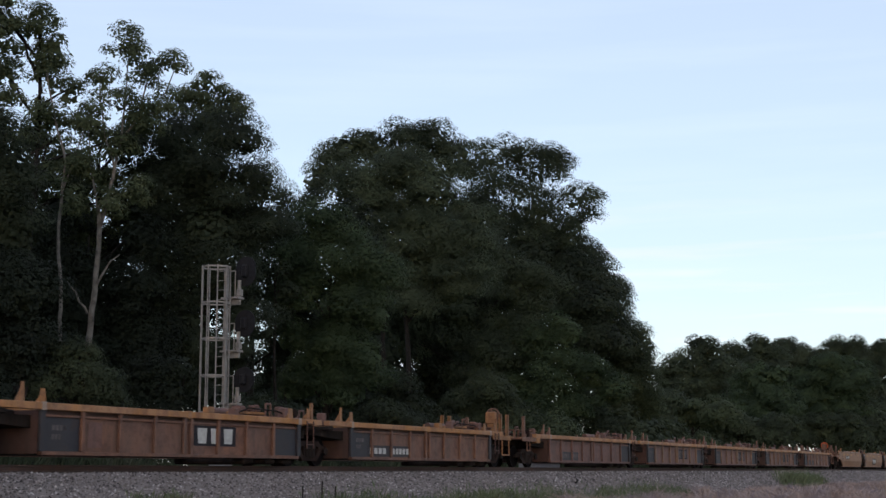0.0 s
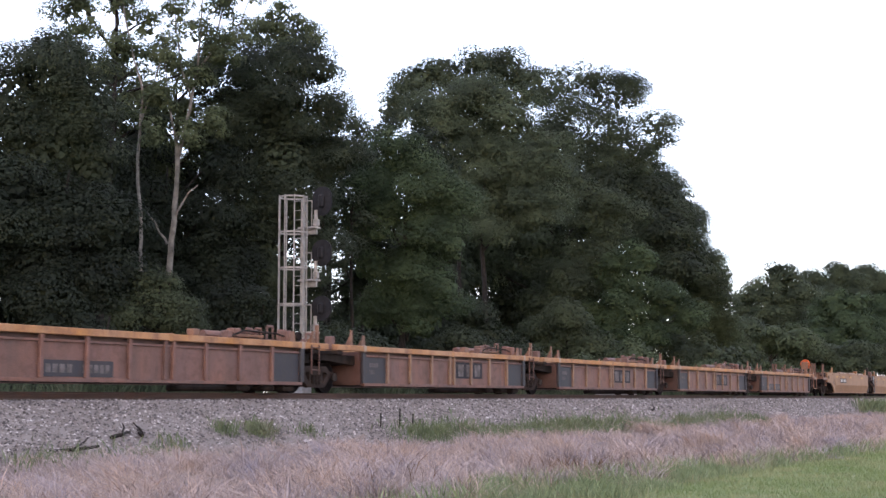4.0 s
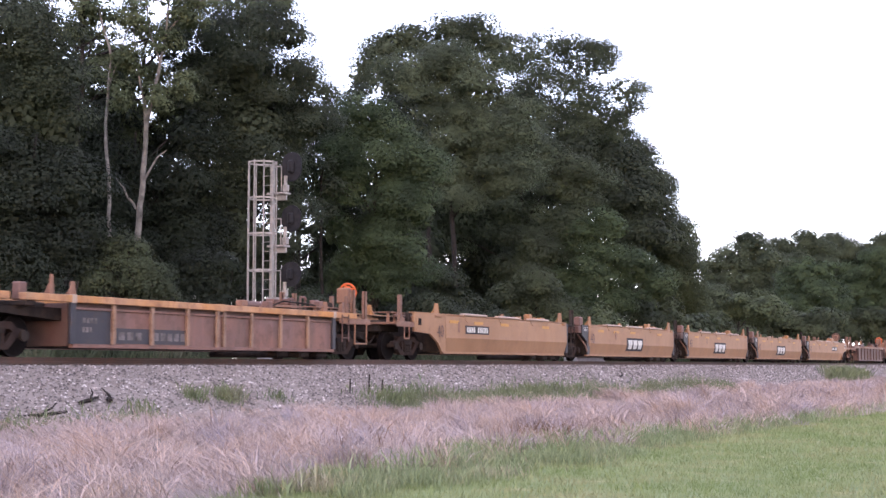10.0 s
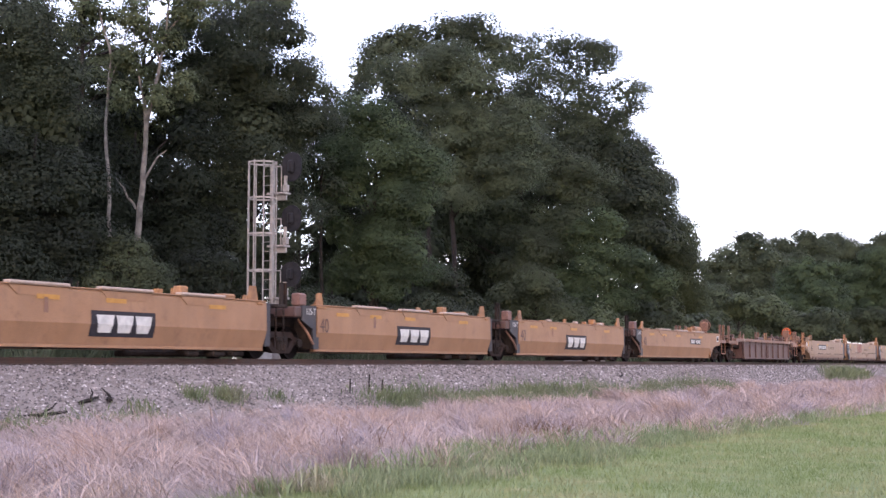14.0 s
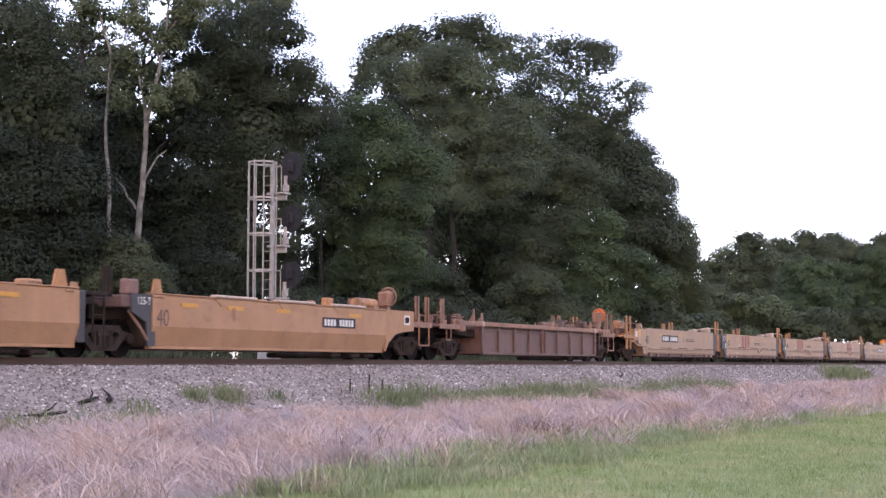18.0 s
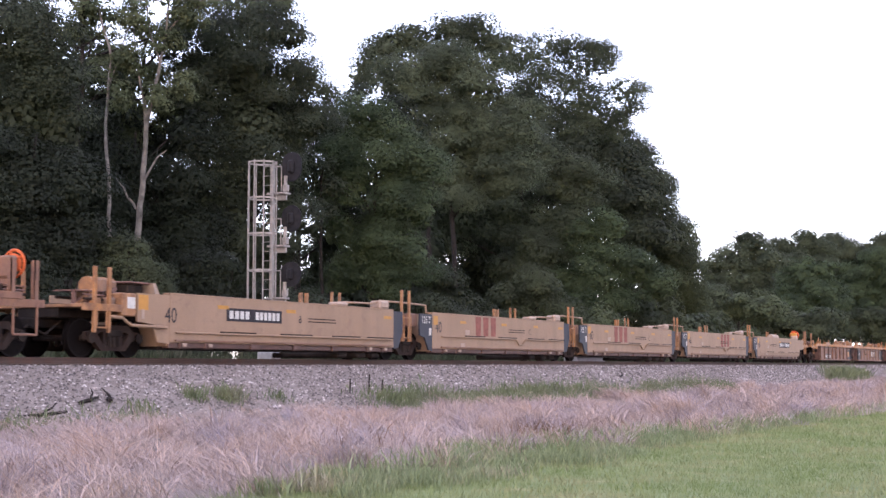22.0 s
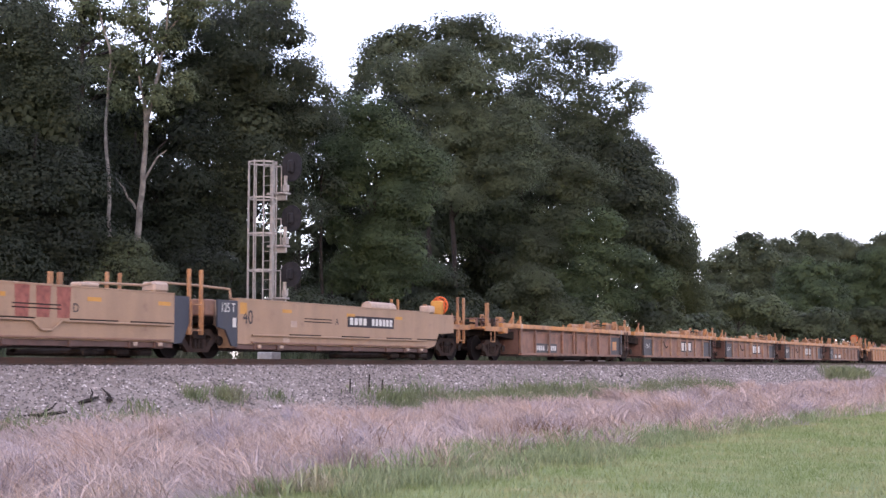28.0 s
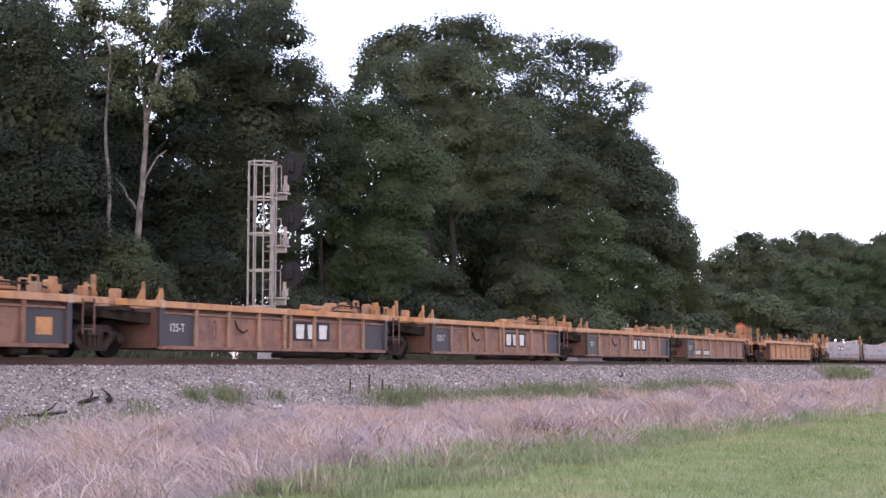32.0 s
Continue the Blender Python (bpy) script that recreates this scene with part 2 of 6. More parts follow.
def stone_material():
    m, n, l, b = material("ballast_stone", 0.9)
    geo, tc = n.new("ShaderNodeNewGeometry"), n.new("ShaderNodeTexCoord")
    c = ramp_node(n, l, geo.outputs["Random Per Island"], [(0.0, (0.040, 0.032, 0.029)), (0.3, (0.130, 0.108, 0.100)), (0.75, (0.240, 0.205, 0.188)), (0.92, (0.36, 0.315, 0.295)), (1.0, (0.54, 0.49, 0.465))])
    stain = ramp_node(n, l, noise_node(n, l, tc.outputs["Object"], 0.5, 4.0), [(0.35, (0.40, 0.37, 0.355)), (0.7, (0.55, 0.53, 0.515))])
    l.new(mix_node(n, l, 0.7, c, stain, "OVERLAY"), b.inputs["Base Color"])
    return m


M_STONE = stone_material()


# ---------------------------------------------------------------- mesh helpers
def box(bm, x0, x1, y0, y1, z0, z1, bevel=0.0):
    m = Matrix.Translation(((x0 + x1) / 2, (y0 + y1) / 2, (z0 + z1) / 2)) @ Matrix.Diagonal((abs(x1 - x0), abs(y1 - y0), abs(z1 - z0), 1))
    made = bmesh.ops.create_cube(bm, size=1.0, matrix=m)
    if bevel:
        edges = {e for v in made["verts"] for e in v.link_edges}
        bmesh.ops.bevel(bm, geom=list(edges), offset=bevel, segments=1, affect="EDGES")
    return bm


def rod(bm, a, b, r, sides=8, r2=None):
    a, b = Vector(a), Vector(b)
    way = b - a
    m = Matrix.Translation((a + b) / 2) @ way.to_track_quat("Z", "Y").to_matrix().to_4x4()
    bmesh.ops.create_cone(bm, cap_ends=True, segments=sides, radius1=r, radius2=r if r2 is None else r2, depth=way.length, matrix=m)
    return bm


def pipe(bm, pts, r, sides=6):
    for a, b in zip(pts, pts[1:]):
        rod(bm, a, b, r, sides)
    return bm


def prism(bm, outline, y0, y1):
    """Extrudes an outline of (x, z) from y0 to y1."""
    near = [bm.verts.new((x, y0, z)) for x, z in outline]
    far = [bm.verts.new((x, y1, z)) for x, z in outline]
    bm.faces.new(near)
    bm.faces.new(far[::-1])
    k = len(outline)
    for i in range(k):
        bm.faces.new((near[i], far[i], far[(i + 1) % k], near[(i + 1) % k])[::-1])
    bmesh.ops.recalc_face_normals(bm, faces=bm.faces[:])
    return bm


def profile(bm, outline, x0, x1):
    """Extrudes an outline of (y, z) from x0 to x1."""
    near = [bm.verts.new((x0, y, z)) for y, z in outline]
    far = [bm.verts.new((x1, y, z)) for y, z in outline]
    bm.faces.new(near)
    bm.faces.new(far[::-1])
    k = len(outline)
    for i in range(k):
        bm.faces.new((near[i], near[(i + 1) % k], far[(i + 1) % k], far[i]))
    bmesh.ops.recalc_face_normals(bm, faces=bm.faces[:])
    return bm


def mesh_of(name, bm, mat, smooth=False):
    me = bpy.data.meshes.new(name)
    bm.to_mesh(me)
    bm.free()
    me.materials.append(mat)
    if smooth:
        me.polygons.foreach_set("use_smooth", [True] * len(me.polygons))
    return me


def part(name, bm, mat, parent, label="", smooth=False):
    ob = new(name, mesh_of(name, bm, mat, smooth))
    ob.parent = parent
    if label:
        tagged(ob, label)
    return ob


def B():
    return bmesh.new()


def sheet(name, verts, faces, mat, sides):
    """One mesh from arrays: many small faces of the same number of sides."""
    me = bpy.data.meshes.new(name)
    verts, faces = np.asarray(verts, np.float32), np.asarray(faces, np.int32)
    me.vertices.add(len(verts))
    me.vertices.foreach_set("co", verts.ravel())
    me.loops.add(faces.size)
    me.loops.foreach_set("vertex_index", faces.ravel())
    me.polygons.add(len(faces))
    me.polygons.foreach_set("loop_start", np.arange(len(faces), dtype=np.int32) * sides)
    me.update(calc_edges=True)
    me.materials.append(mat)
    return me


# ---------------------------------------------------------------- ground
TRACK_Y, RAIL_Z = 24.05, 1.89
GROUND_LINE = [(-3000, -2.0), (-60, -0.3), (0, 0.0), (9, 0.0), (12, 0.02), (16, 0.08), (18.5, 0.22), (20.6, 0.50), (21.4, 0.75),
               (22.4, 1.30), (26.0, 1.30), (27.5, 1.05), (30, 0.9), (40, 1.0), (80, 1.2), (3000, 2.0)]


def relief(x, y):
    """Low hummocks in the rough grass below the bank."""
    fade = np.clip((y - 10.5) / 2, 0, 1) * np.clip((20.2 - y) / 1.5, 0, 1)
    return 0.24 * fade * np.sin(0.9 * x + 1.3 * np.sin(0.7 * y)) * np.sin(1.1 * y + 0.9 * np.sin(0.55 * x)) + 0.05 * fade * np.sin(2.3 * x + y) * np.sin(2.9 * y - 0.4 * x)


def ground_z(y):
    return float(np.interp(y, [a for a, _ in GROUND_LINE], [b for _, b in GROUND_LINE]))


def build_ground():
    xs = [-3000, -300, -60, -20] + [i * 0.5 for i in range(0, 130)] + [65 + i * 1.5 for i in range(64)] + [170, 190, 220, 260, 320, 500, 900, 3000]
    ys = sorted({a for a, _ in GROUND_LINE} | {2 + 0.5 * i for i in range(17)} | {10 + 0.3 * i for i in range(36)})
    verts = [(x, y, ground_z(y) + (float(relief(x, y)) if 0 < x < 150 else 0)) for x in xs for y in ys]
    w = len(ys)
    faces = [(i * w + j, (i + 1) * w + j, (i + 1) * w + j + 1, i * w + j + 1) for i in range(len(xs) - 1) for j in range(w - 1)]
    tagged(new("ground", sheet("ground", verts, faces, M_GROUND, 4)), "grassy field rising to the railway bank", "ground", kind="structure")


build_ground()


def build_ballast():
    """The stone bank under the track, with loose stones on its near face."""
    bm = B()
    profile(bm, [(19.9, 0.40), (22.35, 1.66), (22.7, 1.70), (25.4, 1.70), (25.8, 1.66), (27.6, 0.9), (26, 0.3), (21, 0.2)], -60, 900)
    tagged(new("ballast_bank", mesh_of("ballast_bank", bm, M_STONE)), "grey crushed-stone ballast bank under the track", "ballast", kind="structure")
    rng = np.random.default_rng(3)
    k = 66000
    x = 14 + 150 * rng.random(k) ** 1.7
    u = rng.random(k)
    y = 19.7 + 3.0 * u
    z = np.where(y < 22.35, 0.40 + (y - 19.9) * 0.514, 1.67)
    size = (0.016 + 0.028 * rng.random(k)) * (1 + x / 85)
    base = np.array([(1, 0, 0), (-0.5, 0.87, 0), (-0.5, -0.87, 0), (0.1, 0, 0.8), (0, 0.1, -0.6)])
    verts = base[None] * (0.6 + 0.7 * rng.random((k, 5, 1))) * size[:, None, None]
    turn = rng.random(k) * 6.283
    c, s_ = np.cos(turn)[:, None], np.sin(turn)[:, None]
    verts = np.stack([verts[..., 0] * c - verts[..., 1] * s_, verts[..., 0] * s_ + verts[..., 1] * c, verts[..., 2]], -1)
    verts += np.stack([x, y, z + 0.01], -1)[:, None]
    tri = np.array([(0, 1, 3), (1, 2, 3), (2, 0, 3)])
    faces = tri[None] + (np.arange(k) * 5)[:, None, None]
    st = new("ballast_stones", sheet("ballast_stones", verts.reshape(-1, 3), faces.reshape(-1, 3), M_STONE, 3))
    tagged(st, "loose grey ballast stones on the bank", "ballast", kind="stuff")


build_ballast()


def build_track():
    rail_outline = [(-0.07, -0.17), (0.07, -0.17), (0.07, -0.155), (0.012, -0.14), (0.012, -0.045), (0.036, -0.035), (0.036, -0.004), (0.028, 0.0),
                    (-0.028, 0.0), (-0.036, -0.004), (-0.036, -0.035), (-0.012, -0.045), (-0.012, -0.14), (-0.07, -0.155)]
    for side in (-1, 1):
        bm = profile(B(), [(y + TRACK_Y + side * 0.7525, z + RAIL_Z) for y, z in rail_outline], -60, 900)
        tagged(new("rail", mesh_of("rail", bm, M_RAIL)), "rust-brown steel rail on timber ties", "rail", "rails of the track", "structure")
    bm = box(B(), -0.115, 0.115, -1.3, 1.3, -0.36, -0.175, 0.01)
    me = mesh_of("tie", bm, M_TIE)
    bed = tagged(new("track_bed"), "row of dark timber ties under the rails", "ties", kind="structure")
    bed.location = (0, TRACK_Y, RAIL_Z)
    rng = random.Random(5)
    for i in range(200):
        t = new("tie", me)
        t.parent = bed
        t.matrix_basis = pose(14 + i * 0.54, rng.uniform(-0.04, 0.04), rng.uniform(-0.006, 0.0), 0, 0, rng.uniform(-1, 1))


build_track()

# ---------------------------------------------------------------- train
PITCH, GAP, SPEED = 15.37, 3.7, 9.666
MOVING = []          # (thing, place along the train)
WHEELSETS = []       # (wheelset, side)


def writing(text, size, mat, parent, x, z, y=-1.462, name="lettering", label="", squeeze=1.0):
    cu = bpy.data.curves.new(name, "FONT")
    cu.body, cu.size, cu.align_x, cu.align_y, cu.extrude = text, size, "CENTER", "CENTER", 0.001
    ob = new(name, cu)
    me = bpy.data.meshes.new_from_object(ob)
    scene.collection.objects.unlink(ob)
    bpy.data.objects.remove(ob)
    me.materials.append(mat)
    me.transform(Matrix.Translation((x, y, z)) @ Matrix.Rotation(math.pi / 2, 4, "X") @ Matrix.Diagonal((squeeze, 1, 1, 1)))
    t = new(name, me)
    t.parent = parent
    return tagged(t, label) if label else t


def bars(parent, x0, x1, z, high, count, mat, y, name="number_bar", label="plain bar where a number stands"):
    """Plain bars in place of a number."""
    step = (x1 - x0) / count
    me = mesh_of(name, box(B(), -step * 0.36, step * 0.36, -0.003, 0, -high / 2, high / 2), mat)
    for i in range(count):
        bar = tagged(new(name, me), label)
        bar.parent = parent
        bar.location = (x0 + (i + 0.5) * step, y, z)


def emblem(parent, x, z, y, w, h, ground, ink):
    """A company mark as plain shapes: three blocks side by side."""
    if ground:
        part("emblem_ground", box(B(), x - w / 2, x + w / 2, y - 0.003, y, z - h / 2, z + h / 2), ground, parent, "dark painted rectangle")
        y -= 0.004
    hh, st = h * 0.38, w * 0.31
    shapes = []
    for cx in (x - st, x, x + st):
        shapes.append([(cx - st * 0.36, z + hh), (cx + st * 0.36, z + hh), (cx + st * 0.3, z - hh), (cx - st * 0.3, z - hh)])
    for outline in shapes:
        part("emblem_shape", prism(B(), outline, y - 0.003, y), ink, parent, "plain shape of a worn company mark")


def bogie(at, label="rust-brown cast-steel freight bogie on two wheelsets"):
    root = tagged(new("bogie"), label, "bogie", "bogies of the train")
    for s in (-1, 1):
        y = s * 1.0
        bm = prism(B(), [(-1.0, 0.62), (-0.72, 0.66), (-0.55, 0.80), (0.55, 0.80), (0.72, 0.66), (1.0, 0.62), (1.0, 0.44), (0.74, 0.46), (0.5, 0.63), (-0.5, 0.63), (-0.74, 0.46), (-1.0, 0.44)], y - 0.07, y + 0.07)
        prism(bm, [(-0.78, 0.47), (-0.60, 0.57), (-0.34, 0.28), (-0.46, 0.17)], y - 0.065, y + 0.065)
        prism(bm, [(0.46, 0.17), (0.34, 0.28), (0.60, 0.57), (0.78, 0.47)], y - 0.065, y + 0.065)
        prism(bm, [(-0.46, 0.165), (-0.40, 0.29), (0.40, 0.29), (0.46, 0.165)], y - 0.068, y + 0.068)
        for k in (-0.31, 0.31):
            prism(bm, [(k - 0.05, 0.28), (k - 0.05, 0.64), (k + 0.05, 0.64), (k + 0.05, 0.28)], y - 0.06, y + 0.06)
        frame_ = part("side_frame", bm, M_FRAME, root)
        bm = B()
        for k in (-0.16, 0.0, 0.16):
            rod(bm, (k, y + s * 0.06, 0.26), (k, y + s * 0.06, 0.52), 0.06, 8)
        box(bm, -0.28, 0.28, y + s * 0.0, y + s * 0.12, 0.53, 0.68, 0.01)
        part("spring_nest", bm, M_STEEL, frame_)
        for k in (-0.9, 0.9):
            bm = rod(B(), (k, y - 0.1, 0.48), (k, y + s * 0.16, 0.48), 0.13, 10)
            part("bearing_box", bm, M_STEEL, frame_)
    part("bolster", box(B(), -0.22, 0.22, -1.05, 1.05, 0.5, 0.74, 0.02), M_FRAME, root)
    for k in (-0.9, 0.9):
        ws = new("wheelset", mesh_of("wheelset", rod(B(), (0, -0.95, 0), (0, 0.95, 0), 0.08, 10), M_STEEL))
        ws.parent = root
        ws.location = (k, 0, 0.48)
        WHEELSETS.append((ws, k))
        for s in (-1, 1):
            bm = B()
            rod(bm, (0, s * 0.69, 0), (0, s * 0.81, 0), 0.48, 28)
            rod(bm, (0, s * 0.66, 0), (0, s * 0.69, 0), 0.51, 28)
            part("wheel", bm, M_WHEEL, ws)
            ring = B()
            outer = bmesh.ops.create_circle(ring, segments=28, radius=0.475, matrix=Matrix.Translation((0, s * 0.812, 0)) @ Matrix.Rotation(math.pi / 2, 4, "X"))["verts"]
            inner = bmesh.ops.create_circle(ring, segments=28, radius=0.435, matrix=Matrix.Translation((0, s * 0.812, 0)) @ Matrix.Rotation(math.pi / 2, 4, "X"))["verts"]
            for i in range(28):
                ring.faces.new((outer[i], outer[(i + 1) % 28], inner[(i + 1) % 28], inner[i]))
            part("tyre_rim", ring, M_TREAD, ws, "near-black worn wheel rim")
    return root


BOGIE = bogie(0)
BOGIE_USED = [False]


def add_bogie(p):
    if not BOGIE_USED[0]:
        BOGIE_USED[0] = True
        b = BOGIE
    else:
        b = copy_thing(BOGIE, Matrix())
        for c, k in zip([c for c in b.children if c.name.startswith("wheelset")], (-0.9, 0.9)):
            WHEELSETS.append((c, k))
    MOVING.append((b, p))


def gusset(root, x, s, mat, tall=0.42, long=0.34, z=1.46):
    """An upright guide plate on the side sill, sloped on one edge, with a gusset behind."""
    y = s * 1.36
    bm = prism(B(), [(x - long / 2, z), (x + long / 2, z), (x + long * 0.28, z + tall), (x - long * 0.28, z + tall)], y - 0.02, y + 0.02)
    profile(bm, [(y, z), (y - s * 0.22, z), (y, z + tall * 0.8)], x - 0.02, x + 0.02)
    return part("container_guide", bm, mat, root, "upright container guide plate")


def ladder(root, x, s, mat, z0=0.35, z1=1.4, w=0.4):
    y = s * 1.47
    for k in (-w / 2, w / 2):
        part("ladder_rail", rod(B(), (x + k, y, z0), (x + k, y, z1), 0.025, 6), mat, root)
    n = max(2, int((z1 - z0) / 0.33))
    for i in range(n):
        z = z0 + 0.12 + i * (z1 - z0 - 0.2) / max(1, n - 1)
        part("ladder_rung", rod(B(), (x - w / 2, y, z), (x + w / 2, y, z), 0.016, 6), mat, root)


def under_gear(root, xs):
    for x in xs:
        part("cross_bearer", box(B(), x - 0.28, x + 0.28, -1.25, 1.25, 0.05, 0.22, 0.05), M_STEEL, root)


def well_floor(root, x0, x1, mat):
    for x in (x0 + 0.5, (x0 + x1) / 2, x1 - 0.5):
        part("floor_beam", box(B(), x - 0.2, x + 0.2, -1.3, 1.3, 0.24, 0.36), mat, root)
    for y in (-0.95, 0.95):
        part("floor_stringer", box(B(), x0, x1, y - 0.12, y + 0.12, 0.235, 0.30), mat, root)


def ribbed_unit(kind, body, sill, guide, dark, mark="", number="", label="", length=PITCH, end="", ink=None, x0=2.45, x1=14.45, fresh=False, rib=M_RIB):
    """One well of an articulated container car with pressed outer ribs and a heavy top sill. Its origin lies over a joint."""
    root = tagged(new("well_car_unit"), label, "well car", kind)
    ink = ink or M_WHITE
    grubby = M_YELLOW if fresh else M_RUSTY if body is not M_BROWN else M_BROWN
    lo, hi = 0.95, length + 0.45
    if end == "first":
        lo = 0.55
    for s in (-1, 1):
        y = s * 1.45
        yi = s * 1.22
        part("top_sill", box(B(), lo, hi, min(y, yi), max(y, yi), 1.29, 1.46, 0.012), sill, root)
        part("side_panel", box(B(), x0 + 0.05, x1 - 0.05, min(s * 1.345, s * 1.315), max(s * 1.345, s * 1.315), 0.26, 1.12), body, root)
        # set-back web; its dark brown paints in the shadow line below the sill
        part("upper_web", box(B(), x0 + 0.05, x1 - 0.05, min(s * 1.25, s * 1.23), max(s * 1.25, s * 1.23), 1.08, 1.29), M_BROWN, root)
        part("bottom_chord", box(B(), x0, x1, min(s * 1.42, s * 1.28), max(s * 1.42, s * 1.28), 0.22, 0.31, 0.008), body, root)
        part("inner_rail", box(B(), x0 + 0.1, x1 - 0.1, min(s * 1.39, s * 1.30), max(s * 1.39, s * 1.30), 1.125, 1.185, 0.01), body, root)
        mid = (x0 + x1) / 2
        step = (x1 - x0) / 8
        for i in range(9):
            x = x0 + i * step
            for d in ((-0.16, 0.16) if i == 4 else (0,)):
                w = 0.09 if i in (0, 8) else 0.06
                bm = B()
                box(bm, x + d - w, x + d + w, min(s * 1.345, s * 1.43), max(s * 1.345, s * 1.43), 0.31, 1.288, 0.012)
                part("side_rib", bm, (rib if body is not M_BROWN and end != "first" else body) if i not in (0, 8) else (body if end == "first" and i == 0 else dark), root)
        for x in (x0, mid, x1):
            part("sill_strap", box(B(), x - 0.09, x + 0.09, min(s * 1.455, s * 1.2), max(s * 1.455, s * 1.2), 1.27, 1.475, 0.01), M_LID if x != mid else sill, root)
        for a, b in ((x0 + 0.1, x0 + step - 0.07), (x1 - step + 0.07, x1 - 0.1))[end == "first":2 - (end == "last")]:
            part("corner_panel", box(B(), a, b, min(s * 1.351, s * 1.346), max(s * 1.351, s * 1.346), 0.32, 1.12), dark, root, "dark blue-grey corner panel")
    if end == "first":
        for s in (-1, 1):
            part("sill_end_block", box(B(), 0.62, 1.05, min(s * 1.453, s * 1.2), max(s * 1.453, s * 1.2), 1.06, 1.288, 0.02), sill, root)
    for x, lean in ((x0, 1), (x1, -1)):
        bm = B()
        box(bm, x - 0.05, x + 0.05, -1.3, 1.3, 0.26, 1.28)
        part("end_bulkhead", bm, M_BROWN, root)
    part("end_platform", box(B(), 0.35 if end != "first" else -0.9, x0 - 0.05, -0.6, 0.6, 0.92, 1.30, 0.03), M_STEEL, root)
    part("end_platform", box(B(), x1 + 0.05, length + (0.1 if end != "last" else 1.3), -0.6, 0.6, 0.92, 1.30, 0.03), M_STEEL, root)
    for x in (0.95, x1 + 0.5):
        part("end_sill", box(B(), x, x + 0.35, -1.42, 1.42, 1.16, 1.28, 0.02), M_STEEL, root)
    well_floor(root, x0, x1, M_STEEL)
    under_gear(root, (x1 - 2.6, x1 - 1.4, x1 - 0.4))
    # dark wedge stands in for the shade in the void over the bogie
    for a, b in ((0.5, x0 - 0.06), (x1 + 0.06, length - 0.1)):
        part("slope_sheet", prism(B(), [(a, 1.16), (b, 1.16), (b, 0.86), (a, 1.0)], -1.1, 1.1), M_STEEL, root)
    for s in (-1, 1):
        gusset(root, x0 + 0.02, s, guide, 0.33, 0.22)
        gusset(root, x0 - 0.70, s, guide, 0.46, 0.15)
        gusset(root, x1 - 0.45, s, guide, 0.30, 0.26)
        gusset(root, x1 + 0.62, s, guide, 0.34, 0.16)
        bm = box(B(), x0 + 6.9, x0 + 7.2, min(s * 1.2, s * 1.42), max(s * 1.2, s * 1.42), 1.46, 1.64, 0.02)
        part("sill_stop", bm, guide, root)
    # brake gear and lock racks over the trailing end
    bm = rod(B(), (x1 - 2.6, 0.2, 1.62), (x1 - 1.0, 0.2, 1.62), 0.13, 12)
    part("brake_reservoir", bm, grubby, root)
    bm = B()
    for y in (-0.75, 0.75):
        box(bm, x1 - 3.2, x1 + 0.9, y - 0.04, y + 0.04, 1.47, 1.53)
    for i in range(5):
        x = x1 - 3.0 + i * 0.9
        box(bm, x - 0.04, x + 0.04, -0.75, 0.75, 1.47, 1.53)
    part("lock_rack", bm, grubby, root)
    for x, y, w, z in ((x1 - 3.1, -1.0, 0.13, 1.68), (x1 - 0.1, -0.9, 0.15, 1.80), (x1 + 0.3, -0.5, 0.12, 1.86), (1.2, -1.0, 0.13, 1.72), (1.75, 0.4, 0.14, 1.7)):
        part("lock_box", box(B(), x - w, x + w, y - 0.12, y + 0.12, 1.3, z, 0.03), grubby, root)
    for x, y, z in ((x1 - 1.5, -0.6, 1.80), (x1 + 0.1, -0.2, 1.95), (x1 + 0.5, 0.5, 1.92), (1.1, -0.3, 1.8)):
        bm = pipe(B(), [(x - 0.16, y, 1.46), (x - 0.14, y, z), (x + 0.14, y, z), (x + 0.16, y, 1.46)], 0.035)
        part("lock_hoop", bm, grubby, root)
    if fresh:
        for k, y, w, z in ((0.75, -1.15, 0.1, 1.72), (1.05, -1.2, 0.07, 1.62), (-0.75, -1.05, 0.12, 1.74), (0.95, -0.7, 0.16, 1.66), (-0.35, -1.2, 0.06, 1.88)):
            part("lock_box", box(B(), x1 + k - w, x1 + k + w, y - 0.1, y + 0.1, 1.3, z, 0.02), M_YELLOW if w != 0.12 else M_RIB, root)
    part("valve_tray", box(B(), x1 - 2.5, x1 - 1.2, -0.9, -0.35, 1.54, 1.62, 0.01), guide, root)
    for k, w in ((-2.3, 0.16), (-1.75, 0.1), (-1.4, 0.13)):
        part("valve", box(B(), x1 + k - w, x1 + k + w, -0.8, -0.5, 1.624, 1.66 + w * 0.8, 0.03), grubby, root)
    bm = rod(B(), (x1 + 0.55, -0.95, 1.66), (x1 + 0.55, -0.78, 1.66), 0.13, 14)
    part("slack_adjuster_wheel", bm, M_STEEL, root)
    pipe_bm = pipe(B(), [(x1 - 2.9, -0.95, 1.52), (x1 - 2.2, -0.95, 1.72), (x1 - 0.6, -0.95, 1.68), (x1 + 0.6, -0.9, 1.5)], 0.025)
    part("brake_pipe", pipe_bm, M_STEEL, root)
    part("stanchion", box(B(), x1 + 0.95, x1 + 1.05, -1.3, -1.22, 1.3, 2.0), guide, root)
    ladder(root, x1 + 0.6, -1, M_BROWN, 0.55, 1.4)
    y = -1.354
